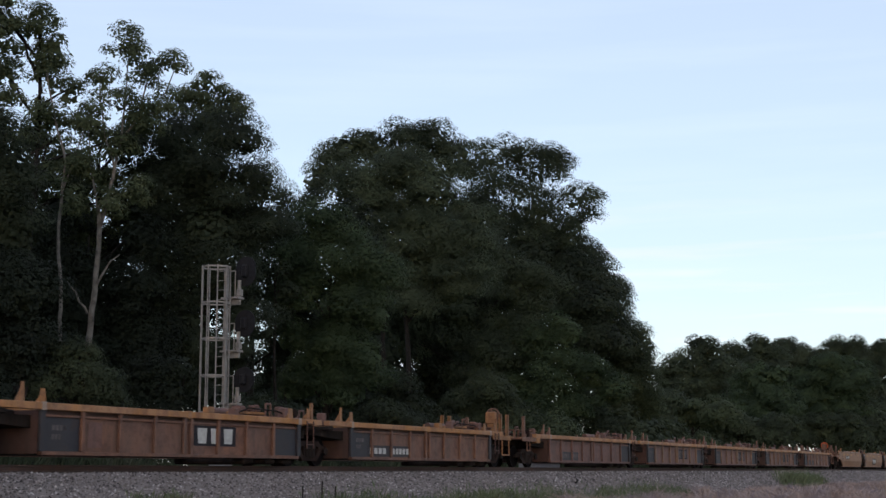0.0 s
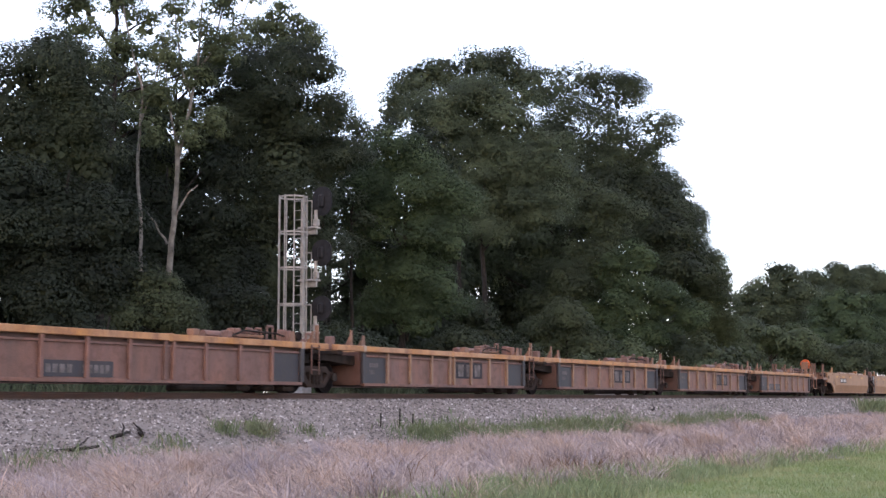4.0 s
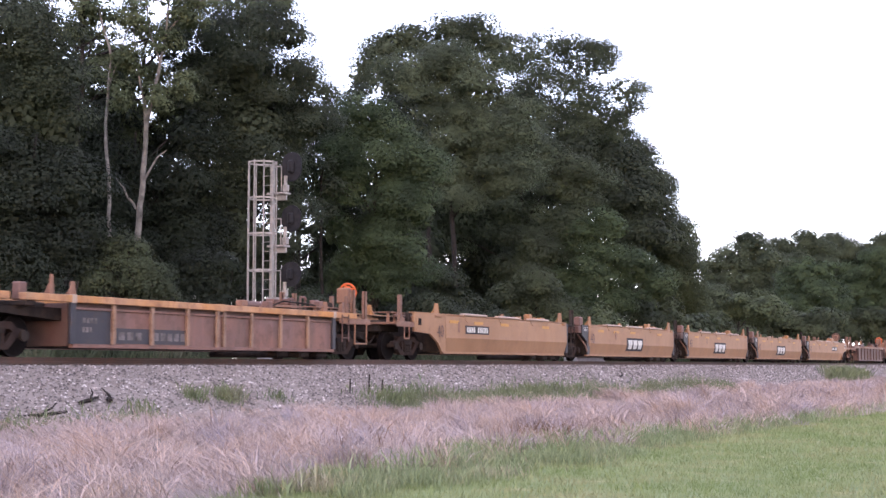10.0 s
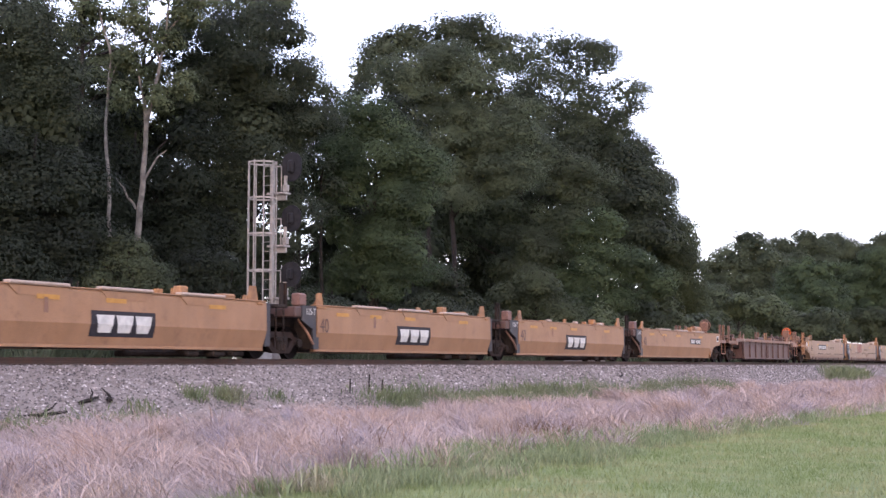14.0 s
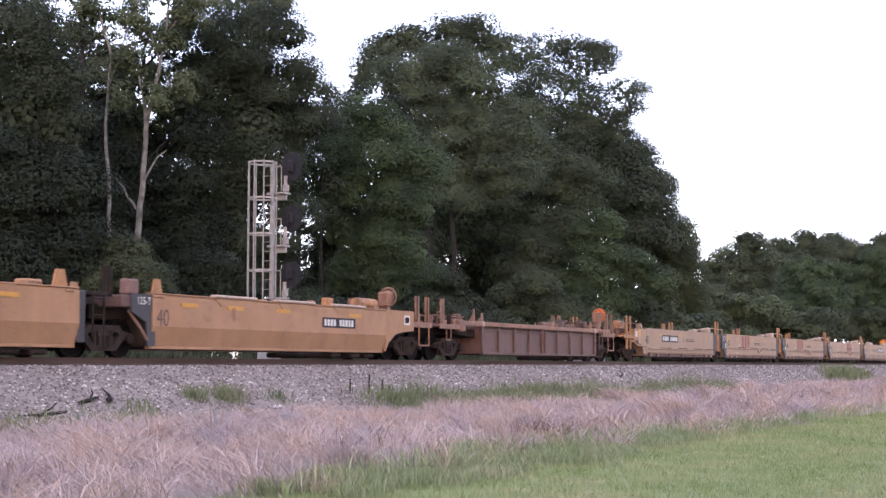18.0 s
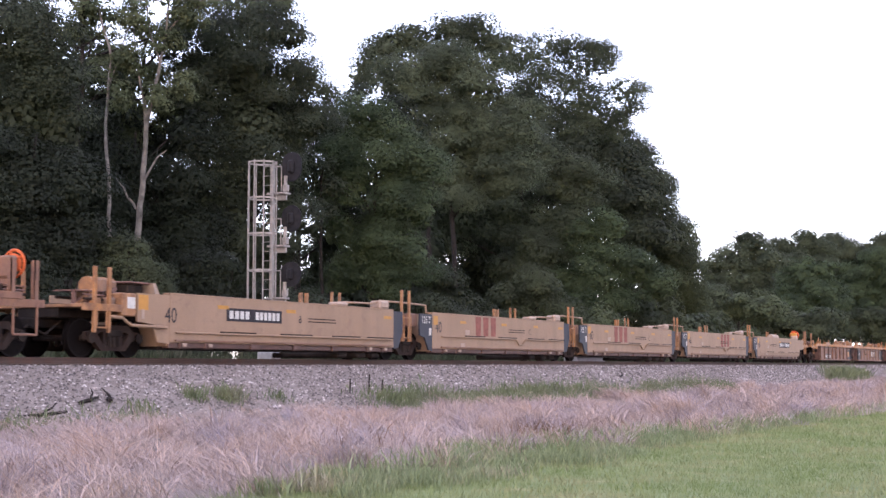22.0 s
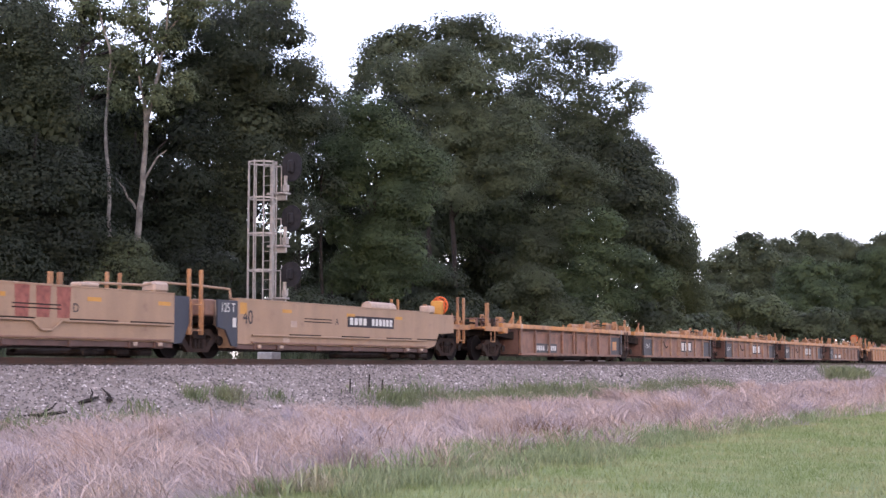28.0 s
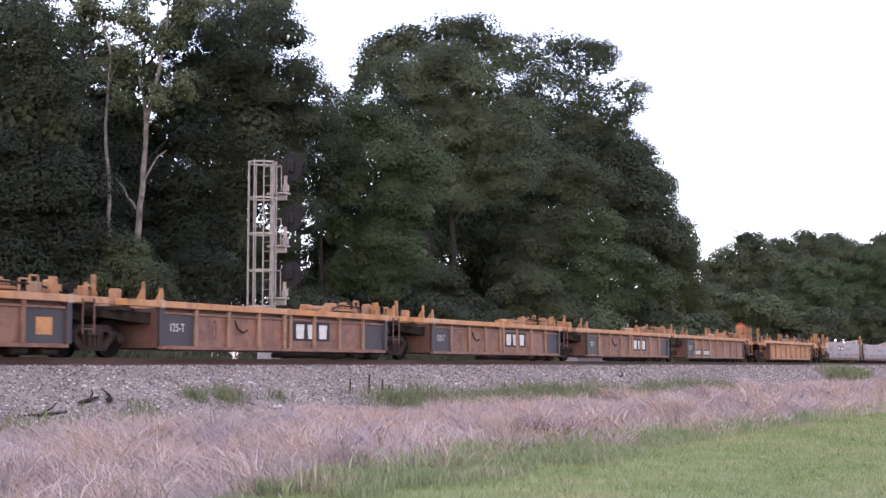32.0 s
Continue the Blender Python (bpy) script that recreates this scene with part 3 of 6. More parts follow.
    if length == PITCH and end != "first":
        if fresh:
            writing("125-T", 0.3, ink, root, x0 + 0.72, 0.78, y, label="stencilled load class", squeeze=0.9)
        else:
            for k, z in enumerate((0.88, 0.66)):
                bars(root, x0 + 0.38, x0 + 0.95 - 0.2 * k, z, 0.13, 4 - k, M_FADED, y, "stencil", "worn pale stencilling")
    if fresh and end != "last":
        numeral_panel(root, x0 + (2.25 if end != "first" else 8.25), 0.74, y, 0.78, M_BROWN)
    if fresh and end == "":
        bm = pipe(B(), [(x0 + 3.3, -1.37, 1.05), (x0 + 3.4, -1.40, 0.82), (x0 + 3.65, -1.41, 0.72), (x0 + 3.9, -1.40, 0.8)], 0.025, 8)
        part("hose", bm, M_STEEL, root, "drooping dark air hose")
    if fresh and end == "first":
        part("placard", box(B(), x1 - 1.05, x1 - 0.5, y - 0.001, y + 0.003, 0.52, 0.92), M_SILL, root, "faded yellow placard")
    if mark:
        emblem(root, x0 + 7.35, 0.82, -1.349, 2.1, 0.56, M_LOGO, ink)
    if number:
        a, b = number
        part("number_ground", box(B(), a - 0.1, b + 0.1, y - 0.001, y + 0.003, 0.34, 0.72), dark, root)
        bars(root, a, a + (b - a) * 0.42, 0.53, 0.2, 4, ink, y - 0.002)
        bars(root, a + (b - a) * 0.55, b, 0.53, 0.2, 5, ink, y - 0.002)
    return root


def numeral_panel(root, x, z, y, h=0.5, mat=None, squeeze=0.62):
    return writing("40", h, mat or M_BLACK, root, x, z, y, label="stencilled length mark", squeeze=squeeze)


C_SIDE = [(-1.40, 1.62), (-1.44, 1.55), (-1.46, 0.80), (-1.30, 0.26), (-1.24, 0.26), (-1.38, 0.80), (-1.34, 1.62)]


def on_side(z):
    """How far out the bulged side stands at a height."""
    return -1.46 + (z - 0.8) * 0.027 if z > 0.8 else -1.46 + (0.8 - z) * 0.296


def bent_plate(name, x0, x1, z0, z1, out, mat, root, label="", taper=0.0):
    """A thin painted field that follows the knuckle of the bulged side."""
    bm, rows = B(), []
    for z in (z1, 0.8, z0):
        u = taper * (z1 - z) / (z1 - z0)
        rows.append([bm.verts.new((x, on_side(z) - out + d, z)) for x, d in ((x0 + u, 0), (x1 - u, 0), (x1 - u, 0.003), (x0 + u, 0.003))])
    for a, b in zip(rows, rows[1:]):
        for i in range(4):
            bm.faces.new((a[i], b[i], b[(i + 1) % 4], a[(i + 1) % 4]))
    bm.faces.new(rows[0])
    bm.faces.new(rows[-1][::-1])
    bmesh.ops.recalc_face_normals(bm, faces=bm.faces[:])
    return part(name, bm, mat, root, label)


def smooth_unit(first, last, mark, number, caps=True):
    """A well with smooth bulged sides, hinged-looking caps along its top edge and dark recessed ends."""
    word = "tan smooth-sided container well car with pale top caps"
    root = tagged(new("well_car_unit"), word, "well car", "smooth tan well cars")
    x0, x1 = (1.75 if not first else 1.5), (PITCH - 1.0 if not last else PITCH - 0.9)
    if first:
        x0 = 0.2
    for s in (-1, 1):
        a, b = (x0 if not first else 2.6), (x1 if not last else 14.0)
        bm = profile(B(), [(-s * y, z) for y, z in C_SIDE], a, b)
        part("side_wall", bm, M_TAN, root)
        if first:
            bm = prism(B(), [(0.2, 1.62), (2.6, 1.62), (2.6, 0.28), (2.3, 0.30), (2.0, 0.62), (1.4, 0.92), (0.2, 0.98)], s * 1.44, s * 1.36)
            part("end_wall", bm, M_TAN, root)
        if last:
            bm = prism(B(), [(14.0, 1.62), (16.0, 1.62), (16.0, 0.98), (15.4, 0.95), (14.7, 0.85), (14.2, 0.55), (14.0, 0.27)], s * 1.44, s * 1.36)
            part("end_wall", bm, M_TAN, root)
        part("top_edge", box(B(), x0, x1 if not last else 16.0, min(s * 1.45, s * 1.2), max(s * 1.45, s * 1.2), 1.62, 1.655, 0.01), M_TAN, root)
        part("bottom_edge", box(B(), a, b, min(s * 1.33, s * 1.2), max(s * 1.33, s * 1.2), 0.225, 0.3, 0.01), M_TAN, root)
        for x in ((3.97, 7.07, 10.2) if not last else (4.3, 7.4, 10.5)):
            x += 0.12
            if caps:
                bm = box(B(), x, x + 2.0, min(s * 1.50, s * 1.27), max(s * 1.50, s * 1.27), 1.63, 1.72, 0.03)
                part("top_cap", bm, M_LID, root, "pale worn cap on the top edge")
            else:
                bm = box(B(), x + 0.7, x + 1.1, min(s * 1.48, s * 1.3), max(s * 1.48, s * 1.3), 1.63, 1.74, 0.04)
                part("cap_hinge", bm, M_LID, root, "worn hinge stub where a cap is gone")
            bm = prism(B(), [(x, 1.61), (x + 2.0, 1.61), (x + 1.7, 1.40), (x + 0.3, 1.40)], s * 1.458, s * 1.438)
            part("cap_skirt", bm, M_TAN, root)
        gusset(root, 2.0, s, M_YELLOW, 0.36, 0.42, 1.655)
        part("guide_bracket", box(B(), 1.75, 2.25, min(s * 1.47, s * 1.40), max(s * 1.47, s * 1.40), 1.52, 1.60, 0.02), M_YELLOW, root)
        if not last:
            gusset(root, x1 - 0.6, s, M_YELLOW, 0.40, 0.52, 1.655)
            part("guide_bracket", box(B(), x1 - 0.5, x1 - 0.2, min(s * 1.47, s * 1.40), max(s * 1.47, s * 1.40), 1.52, 1.60, 0.02), M_YELLOW, root)
        part("sill_stop", box(B(), 10.45, 10.8, min(s * 1.1, s * 1.35), max(s * 1.1, s * 1.35), 1.65, 1.9, 0.03), M_YELLOW, root)
        part("sill_stop", box(B(), 9.6, 9.8, min(s * 1.1, s * 1.3), max(s * 1.1, s * 1.3), 1.65, 1.78, 0.02), M_YELLOW, root)
    for x in (x0 if not first else 2.6, x1 if not last else 14.0):
        part("end_bulkhead", box(B(), x - 0.04, x + 0.04, -1.3, 1.3, 0.3, 1.6), M_STEEL, root)
    part("end_platform", box(B(), -0.9 if first else 0.3, x0 + 0.3, -0.65, 0.65, 0.95, 1.35, 0.03), M_STEEL, root)
    part("end_platform", box(B(), x1 - 0.2, PITCH + (1.6 if last else 0.1), -0.65, 0.65, 0.95, 1.35, 0.03), M_STEEL, root)
    well_floor(root, 2.6, 13.0, M_STEEL)
    under_gear(root, (11.2, 12.4, 13.3))
    if not first:
        for s in (-1, 1):
            bm = prism(B(), [(0.95, 1.60), (1.9, 1.60), (1.9, 0.3), (1.6, 0.3), (1.55, 0.9), (0.95, 1.15)], s * 1.42, s * 1.36)
            part("corner_panel", bm, M_CORNER, root, "dark blue-grey corner panel")
            part("bolster_arm", box(B(), 0.6, 1.2, min(s * 0.5, s * 1.38), max(s * 0.5, s * 1.38), 1.25, 1.56, 0.03), M_BROWN, root)
        writing("125-T", 0.27, M_WHITE, root, 1.42, 1.42, -1.43, squeeze=0.85, label="stencilled load class")
        part("lock_box", box(B(), 0.95, 1.4, -1.3, -1.0, 1.58, 1.98, 0.05), M_RUSTY, root, "rusty brown lock box")
        for k in (0.2, 0.42):
            part("stanchion", box(B(), k - 0.05, k + 0.05, -1.2, -1.1, 1.5, 2.25, 0.01), M_STEEL, root, "dark upright post")
        bm = pipe(B(), [(1.2, -1.1, 1.2), (1.35, -1.38, 0.75), (1.6, -1.40, 0.45)], 0.04)
        part("hose", bm, M_BROWNSILL, root)
    if not last:
        for s in (-1, 1):
            part("corner_panel", box(B(), PITCH - 1.0, PITCH - 0.72, min(s * 1.3, s * 1.4), max(s * 1.3, s * 1.4), 0.35, 1.6, 0.02), M_CORNER, root, "dark blue-grey corner panel")
        ladder(root, PITCH - 0.35, -1, M_STEEL, 0.5, 1.5)
        part("lock_rack", box(B(), PITCH - 0.7, PITCH + 0.3, -1.25, 1.25, 1.5, 1.6, 0.02), M_STEEL, root)
        part("lock_box", box(B(), PITCH - 1.9, PITCH - 1.3, -0.6, -0.2, 1.62, 1.85, 0.05), M_YELLOW, root)
    if last:
        plate = part("placard", box(B(), 15.3, 15.7, -1.446, -1.441, 1.18, 1.5), M_WHITE, root, "white-framed square placard")
        part("placard_field", box(B(), 15.36, 15.64, -1.450, -1.4465, 1.24, 1.44), M_STEEL, plate)
        part("brake_reservoir", rod(B(), (13.6, -0.5, 1.86), (14.8, -0.5, 1.86), 0.2, 14), M_YELLOW, root, "rusty yellow air reservoir")
        part("reservoir_bracket", box(B(), 14.5, 14.75, -0.75, -0.3, 1.6, 1.9, 0.03), M_YELLOW, root)
    for x in (2.9, 5.0, 7.4, 11.6):
        part("marking", box(B(), x, x + 0.75, -1.461, -1.455, 1.33, 1.44), M_MARKING, root, "small yellow reflective strip")
    bars(root, 5.2 if not first else 3.55, 5.4 if not first else 3.75, 1.2, 0.36, 1, M_BROWNSILL, -1.462, "stencil", "small worn stencil")
    numeral_panel(root, 2.15, 1.0, -1.468, 0.62, M_BROWN, squeeze=0.85)
    if first:
        part("side_door", box(B(), 0.32, 0.82, -1.455, -1.44, 1.02, 1.54, 0.01), M_TAN, root, "shallow access panel in the side")
        part("placard", box(B(), 0.45, 0.68, -1.459, -1.4555, 1.2, 1.44), M_STEEL, root, "dark worn placard")
    if mark:
        bent_plate("emblem_ground", 6.85, 9.3, 0.50, 1.13, 0.005, M_LOGO, root, "dark painted rectangle")
        for x in (7.05, 7.78, 8.5):
            bent_plate("emblem_shape", x, x + 0.66, 0.60, 1.03, 0.009, M_WHITE, root, "plain shape of a worn company mark", 0.1)
    if number:
        a, b = number
        part("number_ground", box(B(), a - 0.1, b + 0.1, -1.466, -1.462, 0.97, 1.28), M_LOGO, root)
        bars(root, a, a + (b - a) * 0.4, 1.125, 0.2, 4, M_WHITE, -1.467)
        bars(root, a + (b - a) * 0.5, b, 1.125, 0.2, 5, M_WHITE, -1.467)
    return root


def flat_unit(first, last, mark, number, skin, group, letter):
    """A well with flat sides, a handrail pipe along the foot, navy ends and tall posts."""
    tone = "beige" if skin is M_BEIGE else "grey"
    root = tagged(new("well_car_unit"), tone + " flat-sided container well car with navy end panels", "well car", group)
    x0, x1 = (1.66 if not first else 2.1), (PITCH - 1.2 if not last else PITCH - 2.1)
    for s in (-1, 1):
        a, b = s * 1.45, s * 1.38
        part("side_wall", box(B(), x0, x1, min(a, b), max(a, b), 0.40, 1.64, 0.008), skin, root)
        part("top_edge", box(B(), x0, x1, min(s * 1.46, s * 1.22), max(s * 1.46, s * 1.22), 1.64, 1.68, 0.008), skin, root)
        part("bottom_chord", box(B(), x0, x1, min(s * 1.40, s * 1.2), max(s * 1.40, s * 1.2), 0.26, 0.398, 0.01), M_BROWN, root)
        for k, x in enumerate((2.7, 3.84, 6.0, 8.2, 10.4, x1 - 1.6, x1 - 0.6)):
            lug = part("tie_lug", box(B(), x - 0.19, x + 0.19, min(s * 1.45, s * 1.2), max(s * 1.45, s * 1.2), 0.24, 0.43, 0.03), M_BROWN, root)
            if k in (0, 1, 5, 6):
                part("lug_eye", box(B(), x - 0.09, x + 0.09, min(s * 1.455, s * 1.5), max(s * 1.455, s * 1.5), 0.29, 0.39, 0.02), M_LID, lug, "pale worn eye of the lug")
        pts = [(2.3, s * 1.50, 0.84), (8.9, s * 1.50, 0.84), (9.2, s * 1.50, 0.62), (9.55, s * 1.50, 0.62), (9.9, s * 1.50, 0.84), (x1 - 0.2, s * 1.50, 0.84)] if mark else [(2.3, s * 1.5, 0.66), (x1 - 0.2, s * 1.5, 0.66)]
        part("foot_rail", pipe(B(), pts, 0.028), skin, root, "pipe handrail along the foot of the side")
        part("foot_ledge", box(B(), 2.3, x1 - 0.2, min(s * 1.451, s * 1.52), max(s * 1.451, s * 1.52), 0.44, 0.475), M_BROWNSILL, root)
        for x in (4.3, 7.3, 10.2, 12.4):
            if x < x1:
                # near-black handholds, which also draw the handrail's shadow line in colour
                part("handhold", box(B(), x, x + 1.7, min(s * 1.455, s * 1.49), max(s * 1.455, s * 1.49), pts[0][2] + 0.03, pts[0][2] + 0.065), M_STEEL, root)
        if not first:
            bm = prism(B(), [(0.72, 1.60), (1.66, 1.60), (1.66, 0.32), (1.4, 0.34), (1.1, 0.78), (0.72, 0.86)], s * 1.44, s * 1.38)
            part("corner_panel", bm, M_NAVY, root, "navy painted corner panel")
        else:
            bm = prism(B(), [(0.8, 1.62), (2.1, 1.62), (2.1, 0.36), (1.62, 0.4), (1.42, 0.85), (0.8, 0.9)], s * 1.44, s * 1.38)
            part("end_wall", bm, skin, root)
        if not last:
            bm = prism(B(), [(PITCH - 1.2, 1.62), (PITCH - 0.55, 1.62), (PITCH - 0.55, 0.9), (PITCH - 0.85, 0.4), (PITCH - 1.2, 0.36)], s * 1.44, s * 1.38)
            part("corner_panel", bm, M_NAVY, root, "navy painted corner panel")
            for x in (PITCH - 0.5, PITCH + 0.03):
                part("post", box(B(), x - 0.05, x + 0.05, min(s * 1.42, s * 1.34), max(s * 1.42, s * 1.34), 0.62, 2.36, 0.01), M_YELLOW, root, "tall yellow grab post")
        else:
            bm = prism(B(), [(x1, 1.62), (PITCH - 0.1, 1.62), (PITCH - 0.1, 0.98), (PITCH - 1.3, 0.92), (x1 + 0.5, 0.5), (x1, 0.4)], s * 1.44, s * 1.38)
            part("end_wall", bm, skin, root)
            for x in (PITCH + 0.35, PITCH + 0.85):
                part("post", box(B(), x - 0.05, x + 0.05, min(s * 1.42, s * 1.34), max(s * 1.42, s * 1.34), 0.62, 2.3, 0.01), M_YELLOW, root, "tall yellow grab post")
        if first:
            for x in (-0.75, -0.22):
                part("post", box(B(), x - 0.05, x + 0.05, min(s * 1.42, s * 1.34), max(s * 1.42, s * 1.34), 0.6, 2.2, 0.01), M_YELLOW, root, "tall yellow grab post")
    for x in (x0, x1):
        part("end_bulkhead", box(B(), x - 0.04, x + 0.04, -1.36, 1.36, 0.3, 1.63), skin, root)
    part("end_platform", box(B(), -1.2 if first else 0.3, x0, -0.65, 0.65, 0.95, 1.3, 0.03), M_STEEL, root)
    part("end_platform", box(B(), x1, PITCH + (1.3 if last else 0.1), -0.65, 0.65, 0.95, 1.3, 0.03), M_STEEL, root)
    well_floor(root, x0, x1, M_STEEL)
    under_gear(root, (11.2, 12.4, 13.3))
    if not last:
        bm = pipe(B(), [(PITCH - 4.4, -1.2, 1.80), (PITCH - 2.2, -1.2, 1.84), (PITCH - 1.7, -1.2, 1.95), (PITCH + 0.2, -1.2, 1.95), (PITCH + 1.6, -1.2, 1.92), (PITCH + 1.65, -1.2, 1.66)], 0.035)
        part("top_rail", bm, skin, root)
        part("fitting_box", box(B(), PITCH - 1.9, PITCH - 1.3, -1.35, -0.9, 1.68, 1.95, 0.06), M_LID, root, "pale rounded box on the top edge")
        part("fitting_box", box(B(), PITCH - 4.7, PITCH - 4.0, -1.35, -1.0, 1.68, 1.80, 0.04), M_LID, root)
        for x in (PITCH - 3.2, PITCH - 2.85):
            part("stanchion", box(B(), x - 0.06, x + 0.06, 0.9, 1.0, 1.5, 2.2), M_YELLOW, root)
        part("bolster_arm", box(B(), PITCH + 0.3, PITCH + 0.8, -1.3, -0.4, 1.15, 1.6, 0.03), M_BROWNSILL, root)
        ladder(root, PITCH - 0.25, -1, M_YELLOW, 0.62, 1.5, 0.5)
    else:
        bm = rod(B(), (PITCH - 3.8, 0.1, 1.82), (PITCH - 2.0, 0.1, 1.82), 0.2, 12)
        part("brake_reservoir", bm, M_LID, root)
        part("fitting_box", box(B(), PITCH - 1.8, PITCH - 1.3, -1.3, -0.9, 1.64, 1.92, 0.05), M_LID, root)
        brake_wheel(root, PITCH + 0.25, 1.45, M_FLAG, stand=M_MARKING)
    if first:
        bm = rod(B(), (-0.05, -0.5, 1.78), (0.85, -0.5, 1.78), 0.24, 14)
        part("brake_reservoir", bm, M_YELLOW, root)
        part("placard", box(B(), 0.40, 0.70, -1.447, -1.441, 1.22, 1.50), M_WHITE, root, "pale square placard")
        part("placard", box(B(), 0.95, 1.07, -1.447, -1.441, 0.98, 1.22), M_LID, root, "small pale placard")
        part("marking", box(B(), 0.84, 1.22, -1.447, -1.441, 1.2, 1.58), M_MARKING, root, "yellow reflective square")
        part("valve_box", box(B(), 0.22, 0.76, -1.44, -0.9, 1.02, 1.6, 0.03), M_YELLOW, root)
        part("valve_box", box(B(), -0.2, 0.16, -1.3, -0.85, 1.1, 1.48, 0.05), M_RIB, root)
        part("diagonal_brace", prism(B(), [(-1.1, 1.2), (-0.98, 1.2), (-0.2, 1.7), (-0.32, 1.7)], -1.0, -0.92), M_YELLOW, root)
        part("fitting_box", box(B(), 0.75, 1.35, -1.15, -0.7, 1.62, 1.86, 0.03), M_STEEL, root)
        part("fitting_lid", box(B(), 0.62, 1.55, -1.25, -0.65, 1.864, 1.91, 0.015), M_RUSTY, root)
        part("guide_plate", prism(B(), [(1.5, 1.90), (1.62, 1.90), (1.78, 1.63), (1.62, 1.63)], -1.35, -0.8), M_LID, root, "pale slanted guide plate")
        bm = pipe(B(), [(-0.9, -0.9, 1.34), (-0.3, -0.95, 1.62), (0.1, -0.95, 1.55), (0.5, -1.0, 1.72)], 0.04)
        part("brake_pipe", bm, M_RUSTY, root)
        for px, pz in ((-0.55, 1.66), (0.12, 1.95), (0.5, 1.9)):
            part("tank_bracket", box(B(), px - 0.09, px + 0.09, -0.95, -0.7, 1.28, pz, 0.03), M_RIB, root)
        bm = pipe(B(), [(-0.2, -1.4, 1.0), (0.2, -1.45, 0.98), (0.5, -1.5, 0.8), (1.9, -1.5, 0.78)], 0.04)
        part("foot_rail", bm, skin, root)
    if not first:
        writing("125 T", 0.36, M_WHITE, root, 1.19, 1.38, -1.447, label="white load class on navy", squeeze=0.8)
        part("placard", box(B(), 1.42, 1.58, -1.447, -1.442, 0.86, 1.12), M_WHITE, root)
        part("scuff", box(B(), 4.35, 4.7, -1.4535, -1.449, 0.93, 1.12), M_LID, root, "pale scuffed patch")
        part("scuff", box(B(), 3.95, 4.3, -1.4535, -1.449, 0.44, 0.62), M_LID, root, "pale scuffed patch")
    numeral_panel(root, 2.14, 1.08 if first else 1.14, -1.454, 0.56, squeeze=0.9)
    for x in ((1.75, 3.9, 7.6, 10.8, 13.5) if not first else (4.2, 7.6, 13.5)):
        wide, low, top = (0.34, 1.24, 1.56) if x < 3 else (0.5, 1.34, 1.44)
        if x + 0.5 < x1:
            part("marking", box(B(), x, x + wide, -1.455, -1.449, low, top), M_MARKING, root, "small yellow reflective strip")
    if mark:
        emblem(root, 6.15 if mark > 0 else 9.3, 1.27, -1.450, 2.2, 0.95, None, M_REDMARK)
    writing(letter, 0.3, M_BLACK, root, 7.0 if last else 8.35 if first else 10.4, 1.15, -1.454, label="single stencilled letter")
    for i in range(2):
        u = -3.2 if last else 0.5 if first else 0.0
        part("stencil", box(B(), 8.3 + u, 9.9 + u, -1.454, -1.449, 1.10 + i * 0.09, 1.13 + i * 0.09), M_STEEL, root, "line of small stencilling, too small to read")
    if number:
        a, b = number
        part("number_ground", box(B(), a - 0.1, b + 0.1, -1.455, -1.449, 1.02, 1.38), M_LOGO, root)
        bars(root, a, a + (b - a) * 0.4, 1.2, 0.22, 4, M_WHITE, -1.456)
        bars(root, a + (b - a) * 0.5, b, 1.2, 0.22, 6, M_WHITE, -1.456)
    return root


def brake_wheel(root, x, z, mat, y=-0.7, stand=None):
    """An upright hand-brake wheel on its gear case; its axle lies along the track."""
    bm, n, r = B(), 20, 0.31
    hub = z + 0.55
    for i in range(n):
        a, b = 6.2832 * i / n, 6.2832 * (i + 1) / n
        rod(bm, (x, y + r * math.cos(a), hub + r * math.sin(a)), (x, y + r * math.cos(b), hub + r * math.sin(b)), 0.038, 6)
    for i in range(5):
        a = 1.2566 * i
        rod(bm, (x - 0.05, y, hub), (x, y + r * math.cos(a), hub + r * math.sin(a)), 0.03, 6)
    rod(bm, (x - 0.08, y, hub), (x + 0.1, y, hub), 0.1, 12)
    rod(bm, (x - 0.07, y, hub), (x - 0.02, y, hub), 0.14, 16, 0.24)
    part("brake_wheel", bm, mat, root, "upright hand-brake wheel")
    part("gear_case", box(B(), x - 0.36, x - 0.09, y - 0.22, y + 0.22, z + 0.2, z + 0.72, 0.05), stand or mat, root)
    part("brake_stand", box(B(), x - 0.30, x - 0.12, y - 0.16, y + 0.16, z - 0.2, z + 0.198, 0.02), stand or mat, root)


